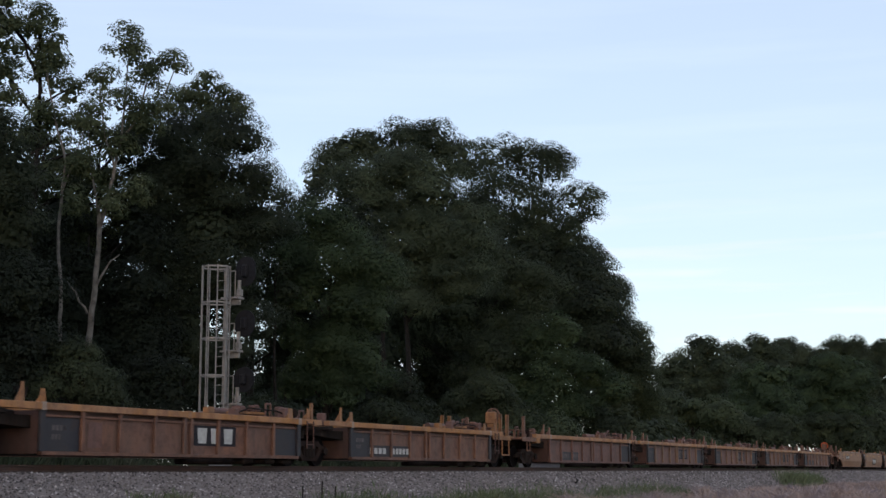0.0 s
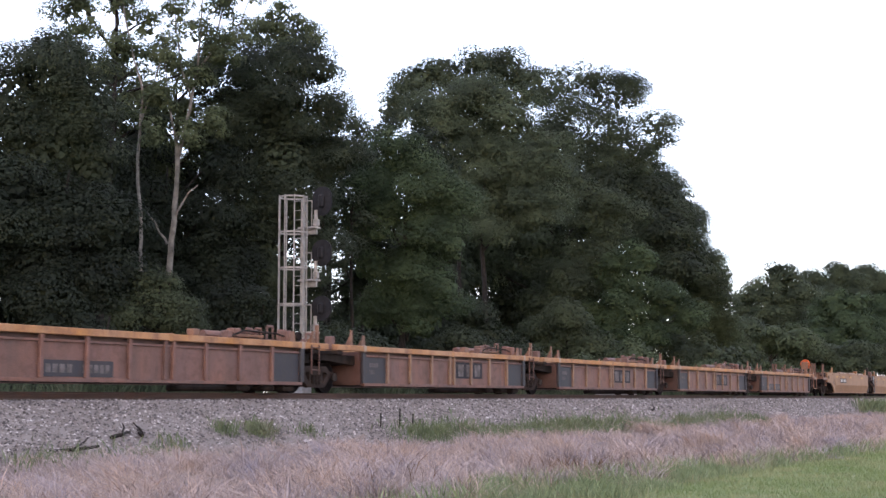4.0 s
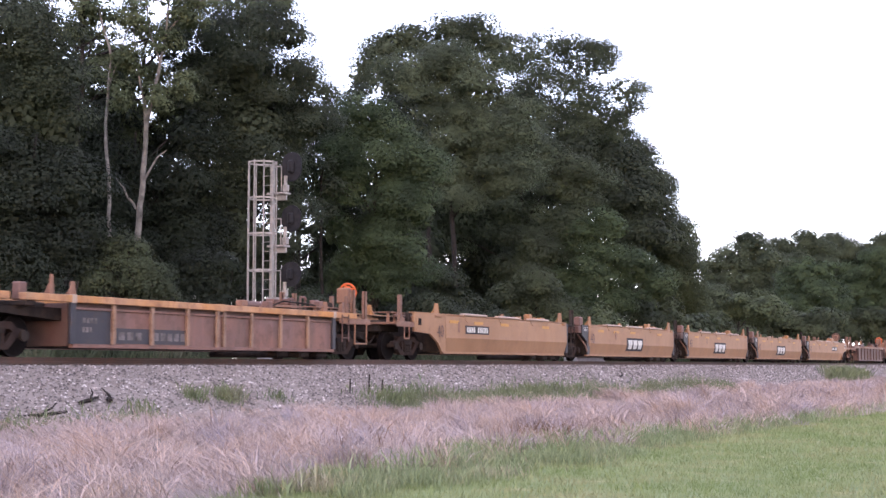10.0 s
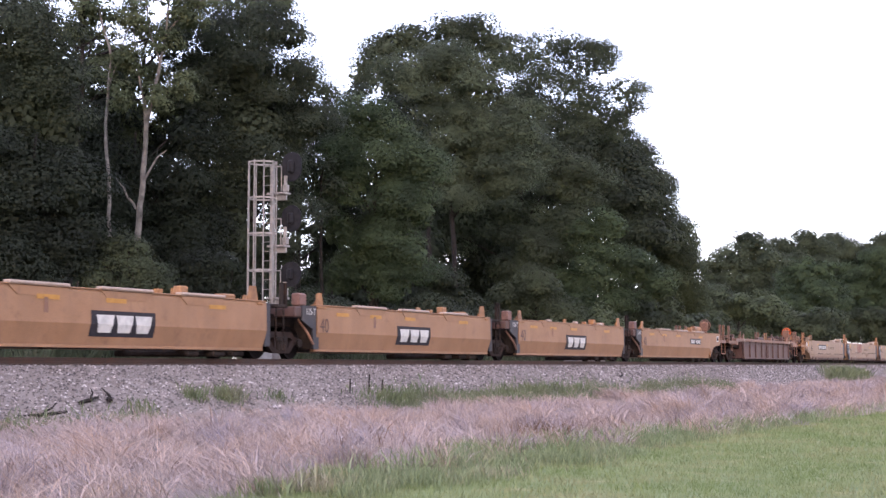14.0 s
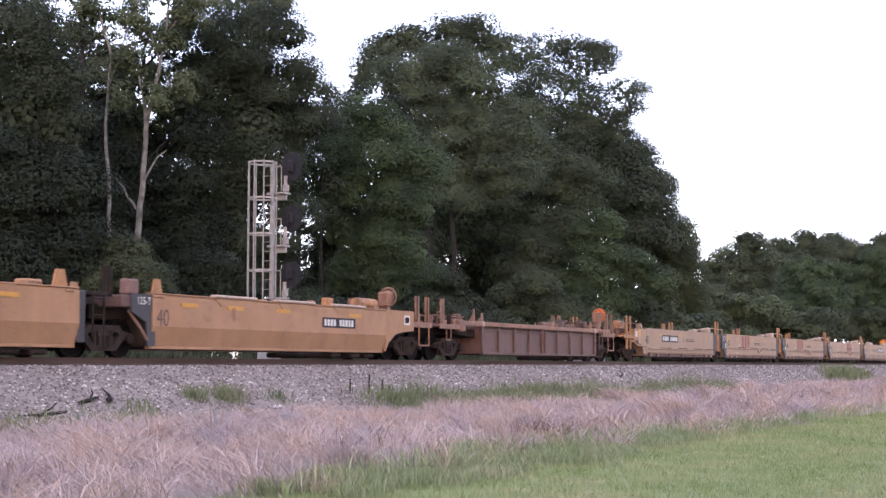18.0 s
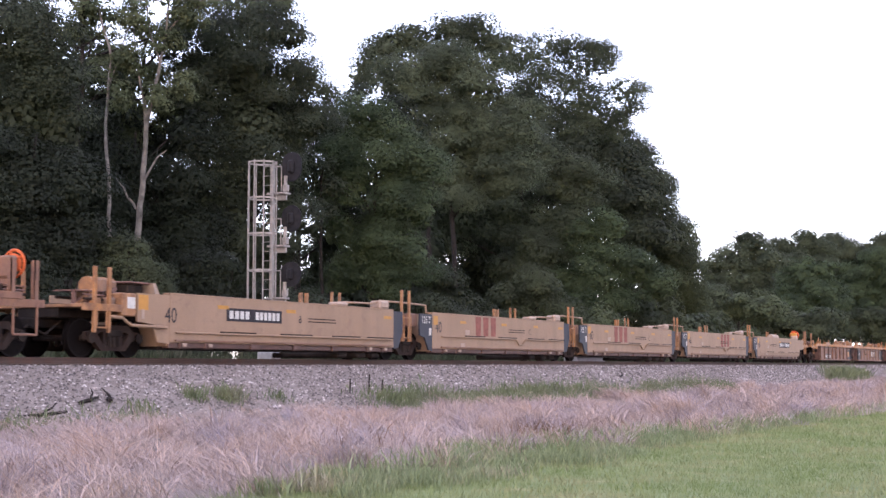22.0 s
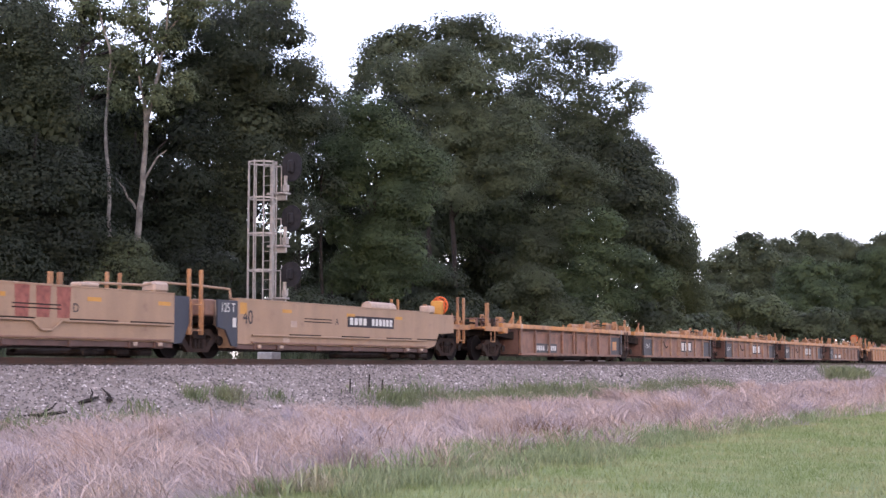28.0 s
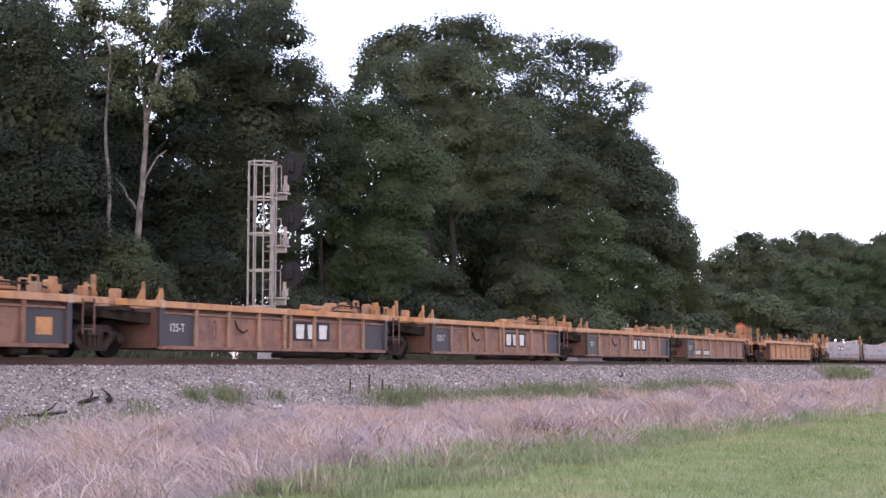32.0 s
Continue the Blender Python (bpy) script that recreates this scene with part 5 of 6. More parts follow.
OAK = "dark green broad-leaved oak standing at the wood's edge"
DARK = "tall dense dark green tree in the wood"
LIGHT = "open pale-green sycamore with white bark"
GREYBARK = "open pale-green sycamore with grey bark"
VINED = "green tree hung with climbing vines at the wood's edge"
SHRUB = "leafy shrub at the foot of the wood"
FAR = "green tree in the far line along the track"
TREES = [
    (38.4, 36, DARK, M_PINE, 0.62, 0.088, 330, 1.0,
     [(-0.3, 0.3, 12.7, 1.8), (0.6, -0.6, 11.3, 1.7), (-0.4, 0.4, 9.8, 2.1), (0.8, -0.8, 9.2, 1.4), (-1.3, 1.4, 11.4, 2.1)]),
    (37.1, 35, DARK, M_SHADELEAF, 0.62, 0.1, 230, 1.0,
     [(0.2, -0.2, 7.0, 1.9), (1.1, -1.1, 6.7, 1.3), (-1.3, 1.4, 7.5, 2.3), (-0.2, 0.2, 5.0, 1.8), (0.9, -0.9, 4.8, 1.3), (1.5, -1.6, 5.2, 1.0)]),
    (49.7, 40, DARK, M_SHADELEAF, 0.6, 0.1, 220, 1.0,
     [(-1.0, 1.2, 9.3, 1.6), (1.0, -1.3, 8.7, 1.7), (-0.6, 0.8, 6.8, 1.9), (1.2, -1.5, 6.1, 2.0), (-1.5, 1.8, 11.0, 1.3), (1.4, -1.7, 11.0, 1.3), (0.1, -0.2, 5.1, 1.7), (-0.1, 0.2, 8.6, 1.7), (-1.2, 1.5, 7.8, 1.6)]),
    (54.7, 43, DARK, M_SHADELEAF, 0.6, 0.13, 130, 0.9,
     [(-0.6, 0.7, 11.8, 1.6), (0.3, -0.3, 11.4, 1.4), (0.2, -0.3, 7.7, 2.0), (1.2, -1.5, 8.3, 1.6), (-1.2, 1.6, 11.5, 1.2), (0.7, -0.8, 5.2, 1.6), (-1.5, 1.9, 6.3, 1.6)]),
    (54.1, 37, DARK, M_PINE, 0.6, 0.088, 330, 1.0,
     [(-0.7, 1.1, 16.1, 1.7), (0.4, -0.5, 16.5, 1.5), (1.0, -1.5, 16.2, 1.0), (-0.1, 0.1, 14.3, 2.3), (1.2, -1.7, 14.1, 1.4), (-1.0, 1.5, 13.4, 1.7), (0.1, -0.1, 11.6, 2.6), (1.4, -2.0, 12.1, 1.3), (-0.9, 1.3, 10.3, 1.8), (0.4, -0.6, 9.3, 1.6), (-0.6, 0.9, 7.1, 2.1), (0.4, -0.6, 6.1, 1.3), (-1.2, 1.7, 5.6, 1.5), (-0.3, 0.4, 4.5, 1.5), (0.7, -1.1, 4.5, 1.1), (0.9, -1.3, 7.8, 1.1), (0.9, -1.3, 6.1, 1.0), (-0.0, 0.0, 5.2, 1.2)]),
    (64.6, 42, DARK, M_SHADELEAF, 0.7, 0.17, 80, 1.0,
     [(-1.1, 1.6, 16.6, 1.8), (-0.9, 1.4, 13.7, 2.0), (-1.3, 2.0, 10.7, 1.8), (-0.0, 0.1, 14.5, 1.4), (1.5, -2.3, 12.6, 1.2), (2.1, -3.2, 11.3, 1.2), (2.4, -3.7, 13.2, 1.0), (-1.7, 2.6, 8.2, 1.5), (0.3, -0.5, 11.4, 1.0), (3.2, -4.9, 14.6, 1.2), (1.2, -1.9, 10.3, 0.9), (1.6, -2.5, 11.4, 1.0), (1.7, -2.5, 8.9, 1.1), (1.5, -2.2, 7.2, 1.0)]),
    (47.7, 44, DARK, M_SHADELEAF, 0.7, 0.17, 80, 0.9,
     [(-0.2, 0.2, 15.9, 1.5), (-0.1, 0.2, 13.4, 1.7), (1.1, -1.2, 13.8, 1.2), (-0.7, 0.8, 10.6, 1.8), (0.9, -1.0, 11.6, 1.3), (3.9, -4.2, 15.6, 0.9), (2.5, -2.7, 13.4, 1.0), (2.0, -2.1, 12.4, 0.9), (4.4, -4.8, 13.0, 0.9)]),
    (52.2, 42, GREYBARK, M_LIGHTLEAF, 0.36, 0.12, 260, 0.45,
     [(-1.3, 1.6, 13.7, 1.1), (-0.2, 0.3, 12.7, 1.1), (0.9, -1.1, 12.5, 1.1), (1.4, -1.7, 14.7, 1.0), (-0.8, 0.9, 15.0, 1.0), (0.4, -0.5, 14.3, 0.9), (1.2, -1.5, 16.4, 0.8), (-1.6, 2.0, 15.9, 0.9), (0.2, -0.2, 16.3, 0.7), (-0.5, 0.6, 11.1, 1.0), (1.7, -2.1, 12.6, 0.9)]),
    (69.7, 43, DARK, M_PINE, 0.36, 0.12, 120, 0.25,
     [(0.0, -0.0, 12.1, 0.9), (-0.3, 0.5, 10.1, 0.8), (0.3, -0.5, 8.8, 0.8), (-0.7, 1.1, 6.4, 1.0), (0.2, -0.3, 6.5, 0.9), (0.5, -0.8, 10.7, 0.7), (-0.2, 0.3, 5.1, 1.0), (0.1, -0.2, 7.4, 1.0), (-0.2, 0.3, 6.9, 0.9)]),
    (103.1, 38, DARK, M_DEEP, 0.7, 0.16, 110, 1.0,
     [(-0.6, 1.6, 5.2, 1.7), (0.3, -0.8, 4.5, 1.7), (1.2, -3.2, 4.5, 1.7), (-0.9, 2.4, 8.5, 1.7), (1.8, -4.8, 4.3, 1.6), (0.9, -2.4, 6.7, 1.7)]),
    (68.0, 41, DARK, M_PINE, 0.45, 0.12, 170, 0.35,
     [(0.0, -0.0, 15.3, 0.9), (0.4, -0.7, 14.8, 0.9), (-0.4, 0.6, 13.5, 1.1), (0.2, -0.4, 13.2, 1.4), (-0.2, 0.3, 16.1, 0.6), (0.7, -1.2, 16.0, 0.8)]),
    (46.8, 37, LIGHT, M_LIGHTLEAF, 0.32, 0.12, 220, 0.05,
     [(0.4, -0.5, 18.3, 0.8), (-0.1, 0.2, 17.0, 0.8), (1.0, -1.3, 17.6, 0.7), (1.7, -2.1, 18.0, 0.6), (-0.3, 0.4, 15.3, 0.8), (0.9, -1.2, 15.5, 0.7), (0.3, -0.4, 14.4, 0.6), (-0.6, 0.7, 13.6, 0.7), (-0.9, 1.1, 12.0, 0.7), (0.9, -1.1, 12.5, 0.7), (0.1, -0.1, 12.0, 0.6), (0.5, -0.6, 19.3, 0.5), (1.5, -1.9, 16.4, 0.7), (0.4, -0.5, 16.3, 0.6), (-0.8, 1.0, 15.5, 0.6)]),
    (45.3, 40, GREYBARK, M_LIGHTLEAF, 0.36, 0.12, 210, 0.3,
     [(-0.5, 0.6, 18.9, 1.2), (0.2, -0.3, 19.7, 0.9), (0.7, -0.8, 18.6, 0.8), (-0.7, 0.8, 16.9, 1.1), (0.4, -0.5, 17.3, 1.0), (1.1, -1.3, 16.6, 0.6), (-1.1, 1.3, 20.0, 1.2), (0.4, -0.4, 15.6, 0.8), (0.0, -0.0, 14.6, 0.6), (1.0, -1.1, 14.7, 0.6), (0.6, -0.7, 13.2, 0.6)]),
    (59.9, 41, GREYBARK, M_LIGHTLEAF, 0.38, 0.13, 200, 0.3,
     [(-0.1, 0.1, 20.6, 1.0), (0.5, -0.8, 20.2, 0.8), (-0.5, 0.7, 19.7, 1.0), (0.9, -1.3, 19.3, 0.7), (0.2, -0.2, 19.3, 1.0)]),
    (64.2, 36, OAK, M_FRESH, 0.62, 0.105, 260, 1.0,
     [(-0.2, 0.4, 13.6, 1.4), (-0.8, 1.4, 12.1, 1.4), (0.3, -0.6, 12.0, 1.7), (1.0, -1.9, 10.9, 1.2), (-0.7, 1.2, 10.1, 1.6), (0.5, -0.9, 9.5, 1.8), (1.1, -2.0, 8.8, 1.1), (-0.9, 1.6, 7.7, 1.2), (-0.0, 0.1, 7.1, 1.8), (0.8, -1.5, 6.5, 1.4), (-0.7, 1.3, 5.3, 1.2), (0.4, -0.6, 5.1, 1.7)]),
    (81.4, 40, OAK, M_OLIVE, 0.78, 0.12, 210, 1.0,
     [(-1.4, 2.8, 18.9, 2.2), (-0.3, 0.7, 20.2, 2.2), (0.7, -1.5, 18.7, 2.4), (-0.7, 1.5, 16.9, 2.6), (0.6, -1.2, 15.6, 2.7), (1.6, -3.3, 16.5, 2.0), (0.0, -0.0, 13.2, 2.4), (1.3, -2.6, 13.0, 2.3), (-0.9, 1.8, 14.5, 2.0)]),
    (86.9, 44, OAK, M_DEEP, 0.62, 0.14, 160, 0.7,
     [(-2.3, 4.6, 20.9, 1.2), (-1.4, 2.8, 22.9, 1.7), (-0.5, 1.1, 23.3, 1.6), (0.5, -1.1, 23.4, 1.9), (1.4, -2.7, 23.6, 1.7), (2.0, -3.9, 22.6, 1.7), (-1.9, 3.7, 22.0, 1.4)]),
    (108.6, 43, OAK, M_DEEP, 0.6, 0.14, 120, 0.12,
     [(-1.2, 2.9, 26.3, 2.2), (-0.7, 1.7, 27.1, 2.0), (0.4, -1.0, 26.3, 2.4), (1.0, -2.6, 25.3, 2.1), (-0.6, 1.4, 23.4, 2.9), (1.7, -4.2, 22.8, 2.0), (1.4, -3.6, 20.4, 2.2), (0.3, -0.7, 20.0, 3.1), (0.3, -0.8, 23.3, 2.5), (0.9, -2.3, 22.1, 2.2), (1.8, -4.7, 23.3, 1.8)]),
    (106.2, 46, OAK, M_PINE, 0.8, 0.22, 60, 0.6,
     [(-0.4, 0.8, 16.8, 2.6), (0.8, -1.7, 14.9, 2.6), (-1.1, 2.5, 18.5, 2.6), (1.7, -3.9, 18.2, 2.6), (0.1, -0.3, 21.5, 2.6), (3.0, -6.9, 17.2, 2.6), (-0.7, 1.7, 14.7, 2.2), (2.2, -5.1, 13.5, 2.6), (-1.7, 3.8, 12.6, 2.2), (3.7, -8.5, 14.8, 2.6), (4.2, -9.8, 11.6, 2.3)]),
    (96.5, 40, OAK, M_DEEP, 0.85, 0.14, 160, 1.0,
     [(-0.3, 0.7, 16.5, 2.6), (0.7, -1.6, 14.4, 2.7), (-1.0, 2.3, 11.9, 2.4), (-0.1, 0.2, 10.2, 2.6), (-2.2, 5.4, 12.7, 2.6), (-3.0, 7.4, 10.2, 2.2), (-0.6, 1.3, 7.7, 2.1), (0.5, -1.2, 11.0, 2.3)]),
    (119.9, 41, OAK, M_DEEP, 0.85, 0.15, 150, 1.0,
     [(0.0, -0.0, 19.0, 2.8), (-0.9, 2.8, 17.2, 3.7), (0.5, -1.4, 15.6, 2.6), (-0.1, 0.4, 13.6, 3.3), (0.9, -2.6, 12.3, 2.6), (-0.9, 2.7, 20.8, 2.4)]),
    (125.2, 39, OAK, M_OAK, 0.8, 0.155, 140, 0.8,
     [(0.4, -1.2, 12.0, 1.9), (0.0, -0.0, 9.3, 3.0), (0.3, -1.1, 6.7, 2.1), (-0.6, 1.9, 10.9, 2.8), (-0.5, 1.5, 6.8, 2.8), (0.4, -1.2, 9.9, 1.8)]),
    (96.1, 35, VINED, M_FRESH, 0.62, 0.15, 150, 1.0,
     [(-0.5, 1.3, 10.3, 1.4), (0.2, -0.6, 10.8, 1.5), (-0.1, 0.4, 8.1, 2.0), (0.6, -1.7, 7.9, 1.7), (-0.8, 2.3, 6.7, 1.6), (1.2, -3.4, 6.3, 1.3), (0.3, -0.8, 5.7, 1.6), (-0.6, 1.5, 5.1, 1.6)]),
    (75.0, 38, DARK, M_PINE, 0.6, 0.14, 150, 1.0,
     [(-0.2, 0.3, 5.7, 1.5), (0.5, -0.9, 4.3, 1.5), (-0.5, 0.9, 4.1, 1.3), (-0.8, 1.5, 5.0, 1.0), (0.9, -1.8, 3.6, 1.0)]),
    (88.3, 37, DARK, M_DEEP, 0.7, 0.14, 150, 1.0,
     [(0.1, -0.4, 6.0, 1.8), (-0.4, 1.1, 4.4, 1.6), (0.6, -1.4, 4.2, 1.5), (-0.7, 1.8, 5.2, 1.0)]),
    (39.6, 32, SHRUB, M_DEEP, 0.34, 0.07, 400, 0.6,
     [(-0.1, 0.2, 4.7, 0.7), (0.3, -0.4, 4.1, 0.7), (-0.7, 0.8, 4.0, 0.7), (0.0, -0.0, 3.6, 0.9), (0.7, -0.9, 3.6, 0.5), (-0.4, 0.5, 4.9, 0.4), (0.2, -0.2, 5.0, 0.3), (-0.9, 1.1, 3.6, 0.5)]),
    (46.6, 33, SHRUB, M_SHADELEAF, 0.4, 0.08, 230, 0.8,
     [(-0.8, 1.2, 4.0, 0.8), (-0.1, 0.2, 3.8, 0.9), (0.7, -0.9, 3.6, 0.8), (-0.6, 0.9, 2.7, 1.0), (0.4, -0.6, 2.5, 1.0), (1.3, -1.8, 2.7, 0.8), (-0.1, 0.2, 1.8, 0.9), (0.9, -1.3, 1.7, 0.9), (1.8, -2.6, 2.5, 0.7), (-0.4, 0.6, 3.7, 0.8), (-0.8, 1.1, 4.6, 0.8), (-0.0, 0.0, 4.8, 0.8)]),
    (36.5, 33, SHRUB, M_SHADELEAF, 0.4, 0.08, 230, 0.8,
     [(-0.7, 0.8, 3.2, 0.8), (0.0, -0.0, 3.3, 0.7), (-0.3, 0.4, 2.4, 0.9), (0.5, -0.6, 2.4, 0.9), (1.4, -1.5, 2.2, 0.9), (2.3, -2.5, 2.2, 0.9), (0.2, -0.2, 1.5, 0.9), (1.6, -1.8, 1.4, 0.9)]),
]
FAR_TREES = [
    (174.4, 47, M_DEEP, [(-0.6, 2.1, 12.4, 1.6), (-0.0, 0.1, 13.8, 2.1), (0.6, -2.1, 15.9, 1.9), (1.1, -3.9, 14.5, 2.3), (-0.3, 1.0, 10.0, 2.8), (0.6, -2.3, 10.7, 3.2)]),
    (208.9, 47, M_DEEP, [(-0.2, 1.1, 17.5, 2.7), (0.6, -2.5, 18.3, 2.3), (0.2, -1.0, 15.4, 3.3), (-0.7, 3.2, 13.8, 3.5), (0.9, -3.8, 16.6, 2.5)]),
    (242.7, 47, M_DEEP, [(-0.2, 0.9, 21.0, 2.9), (0.4, -1.9, 18.9, 2.9), (0.1, -0.5, 16.5, 3.8)]),
    (284.7, 47, M_DEEP, [(-0.3, 2.0, 22.4, 3.1), (0.2, -1.3, 23.7, 3.4), (0.8, -4.8, 23.4, 3.9), (0.1, -0.6, 19.0, 4.7), (1.1, -6.8, 20.0, 5.2), (1.5, -8.9, 22.7, 3.9)]),
    (197.1, 42, M_FRESH, [(-0.1, 0.4, 13.1, 2.9), (0.4, -1.9, 13.5, 2.3), (-0.5, 2.3, 9.8, 2.9), (0.5, -2.2, 9.8, 3.1), (-0.0, 0.1, 8.2, 2.7)]),
    (240.1, 41, M_FRESH, [(-0.4, 2.6, 15.4, 3.3), (0.1, -0.8, 17.2, 3.5), (-0.2, 0.9, 11.6, 4.1), (0.6, -3.5, 12.5, 4.4), (0.8, -4.5, 17.1, 3.5), (-0.6, 3.6, 11.8, 3.5)]),
    (160.8, 42, M_OAK, [(-0.7, 2.5, 7.3, 1.9), (-0.0, 0.0, 7.6, 2.1), (0.6, -2.4, 7.6, 2.2), (-0.3, 1.3, 6.3, 1.9)]),
    (177.8, 40, M_DEEP, [(-0.3, 1.4, 6.3, 2.1), (0.3, -1.2, 6.0, 2.1), (0.9, -3.9, 6.1, 2.1), (-0.9, 4.1, 6.3, 2.0), (-1.5, 6.9, 6.0, 1.8)]),
    (234.2, 40, M_DEEP, [(-0.6, 3.6, 7.3, 3.0), (-0.0, 0.1, 7.7, 3.2), (0.6, -3.3, 7.2, 3.2)]),
    (152.5, 43, M_DEEP, [(-0.2, 0.6, 8.0, 1.7), (-0.0, 0.1, 6.1, 1.7), (-0.4, 1.5, 6.1, 1.7)]),
]
BACK_TREES = [(30, 45, 15, 5.5), (37, 46, 13, 6), (45, 45, 11, 5.5), (53, 46, 12, 5.5), (57.5, 48, 8, 4), (76, 46, 6.5, 3.5), (80, 47, 7, 3.5), (91, 49, 15, 5), (101, 50, 18, 6), (113, 50, 16, 5), (124, 50, 9, 5)]
FAR_LINE = [(320, 47, 22, 9), (355, 46, 22, 10), (400, 46, 22, 11), (460, 44, 22, 12), (262, 40, 12, 7), (142, 44, 6, 4.5), (180, 40, 6, 4), (196, 53, 13, 8), (232, 54, 16, 9), (172, 52, 10, 6)]
ACROSS = Vector((0.621, -0.784, 0))
SYCAMORE_STEMS = [([(*(ACROSS * w).xy, z) for w, z in chain], r1, r2) for chain, r1, r2 in (
         ([(-0.46, 4.2), (-0.49, 6.0), (-0.42, 7.3), (-0.31, 8.7), (-0.22, 10.2), (-0.32, 11.8)], 0.15, 0.09),
         ([(-0.22, 10.3), (0.03, 12.0), (0.31, 13.4), (0.52, 14.5), (1.18, 15.6), (1.58, 17.4)], 0.09, 0.03),
         ([(0.52, 14.5), (0.66, 16.1), (0.74, 18.3)], 0.05, 0.02),
         ([(0.31, 13.4), (-0.21, 15.1), (-0.41, 17.0)], 0.05, 0.02),
         ([(1.18, 15.6), (1.96, 15.9), (2.64, 17.7)], 0.04, 0.02),
         ([(-0.58, 7.2), (-1.01, 7.9), (-1.43, 8.5)], 0.06, 0.02),
         ([(-0.35, 8.2), (0.21, 9.3), (0.64, 9.7)], 0.06, 0.02),
         ([(-0.32, 11.7), (-0.69, 13.4), (-0.84, 15.1)], 0.05, 0.02),
         ([(-1.61, 6.0), (-1.64, 7.4), (-1.86, 10.8), (-1.68, 13.5), (-2.1, 15.0), (-2.61, 17.4)], 0.09, 0.03),
         ([(-1.82, 12.1), (-1.28, 13.8), (-0.84, 15.3)], 0.04, 0.02))]
for i, (x, y, lab, mat, bough, leaf, density, solid, lobes) in enumerate(TREES):
    white = lab == LIGHT
    tree(x, y, lobes, lab, mat, M_WHITEBARK if white else M_BARK, 10 + i, bough, leaf, density, solid, boles=SYCAMORE_STEMS if white else (), group="shrubs at the wood's edge" if lab == SHRUB else "wood beyond the track", trunk=0.06 if lab == SHRUB else 0.24)
for i, (x, y, mat, lobes) in enumerate(FAR_TREES):
    tree(x, y, lobes, FAR, mat, M_BARK, 60 + i, 1.0, 0.27, 62, 1.3, "far line of trees")
for i, (x, y, h, r) in enumerate(FAR_LINE):
    tree(x, y, round_lobes(h, r, 80 + i), FAR, M_DEEP, M_BARK, 80 + i, 1.8, 0.5, 9, 1.0, "far line of trees")
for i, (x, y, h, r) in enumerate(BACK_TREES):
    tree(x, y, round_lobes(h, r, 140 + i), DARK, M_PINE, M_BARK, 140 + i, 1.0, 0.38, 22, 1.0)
# slim trunks in the gap beside the mast
for x, y, h, seed in ((60.3, 38.6, 14.5, 601), (62.0, 39.4, 14.0, 602), (61.2, 37.6, 11.5, 603), (63.4, 40.5, 13.0, 604)):
    tree(x, y, [(0, 0, h * 0.75, 0.8), (0.4, -0.3, h * 0.85, 0.7), (-0.4, 0.2, h * 0.66, 0.6), (0.1, 0, h * 0.95, 0.6)], "slim dark tree with a bare lower trunk", M_PINE, M_BARK, seed, 0.4, 0.12, 150, 0.2, trunk=0.13)
for i in range(16):
    rng_ = random.Random(300 + i)
    x = 34 + i * 7.2 + rng_.uniform(-1.5, 1.5)
    # the first six are darker: shade of the wood put into their leaves
    shrub(x, 31.5 + rng_.uniform(-0.8, 1.5), rng_.uniform(2.6, 4.4), rng_.uniform(2.0, 3.0), SHRUB, M_PINE if i < 6 else M_OAK, 320 + i, 0.45, 0.10 if i < 6 else 0.17, 220 if i < 6 else 90, "shrubs at the wood's edge")


# ---------------------------------------------------------------- grass
def blades(name, x, y, z, tall, wide, lean, mat, seed, label, category, bend=None, short=False):
    """Bent grass blades: each a narrow strip of two pieces."""
    rng = np.random.default_rng(seed)
    k = len(x)
    a = rng.random(k) * 6.2832
    bend = rng.random(k) * 6.2832 if bend is None else bend
    at = np.stack([x, y, z], -1)
    side = np.stack([np.cos(a), np.sin(a), np.zeros(k)], -1) * (wide * 0.5)[:, None]
    out = np.stack([np.cos(bend), np.sin(bend), np.zeros(k)], -1) * (lean * tall)[:, None]
    up = np.array([0, 0, 1.0]) * tall[:, None]
    mid = at + up * 0.6 + out * 0.35
    tip = at + up + out
    if short:
        v = np.stack([at + side, at - side, tip], 1)
    else:
        v = np.stack([at, mid + side, tip, mid - side], 1)
    n = v.shape[1]
    ob = new(name, sheet(name, v.reshape(-1, 3), np.arange(k * n).reshape(-1, n), mat, n))
    return tagged(ob, label, category, kind="stuff")


def heights(y):
    return np.interp(y, [a for a, _ in GROUND_LINE], [b for _, b in GROUND_LINE])


def mown_edge(x):
    """How far from the camera's side the long dry grass begins."""
    return np.interp(x, [8, 13, 15, 17, 27, 30, 33, 38, 44, 54, 80, 150], [10.5, 10.3, 10.4, 10.1, 10.2, 10.2, 9.9, 9.6, 9.1, 8.6, 7.8, 7.0])


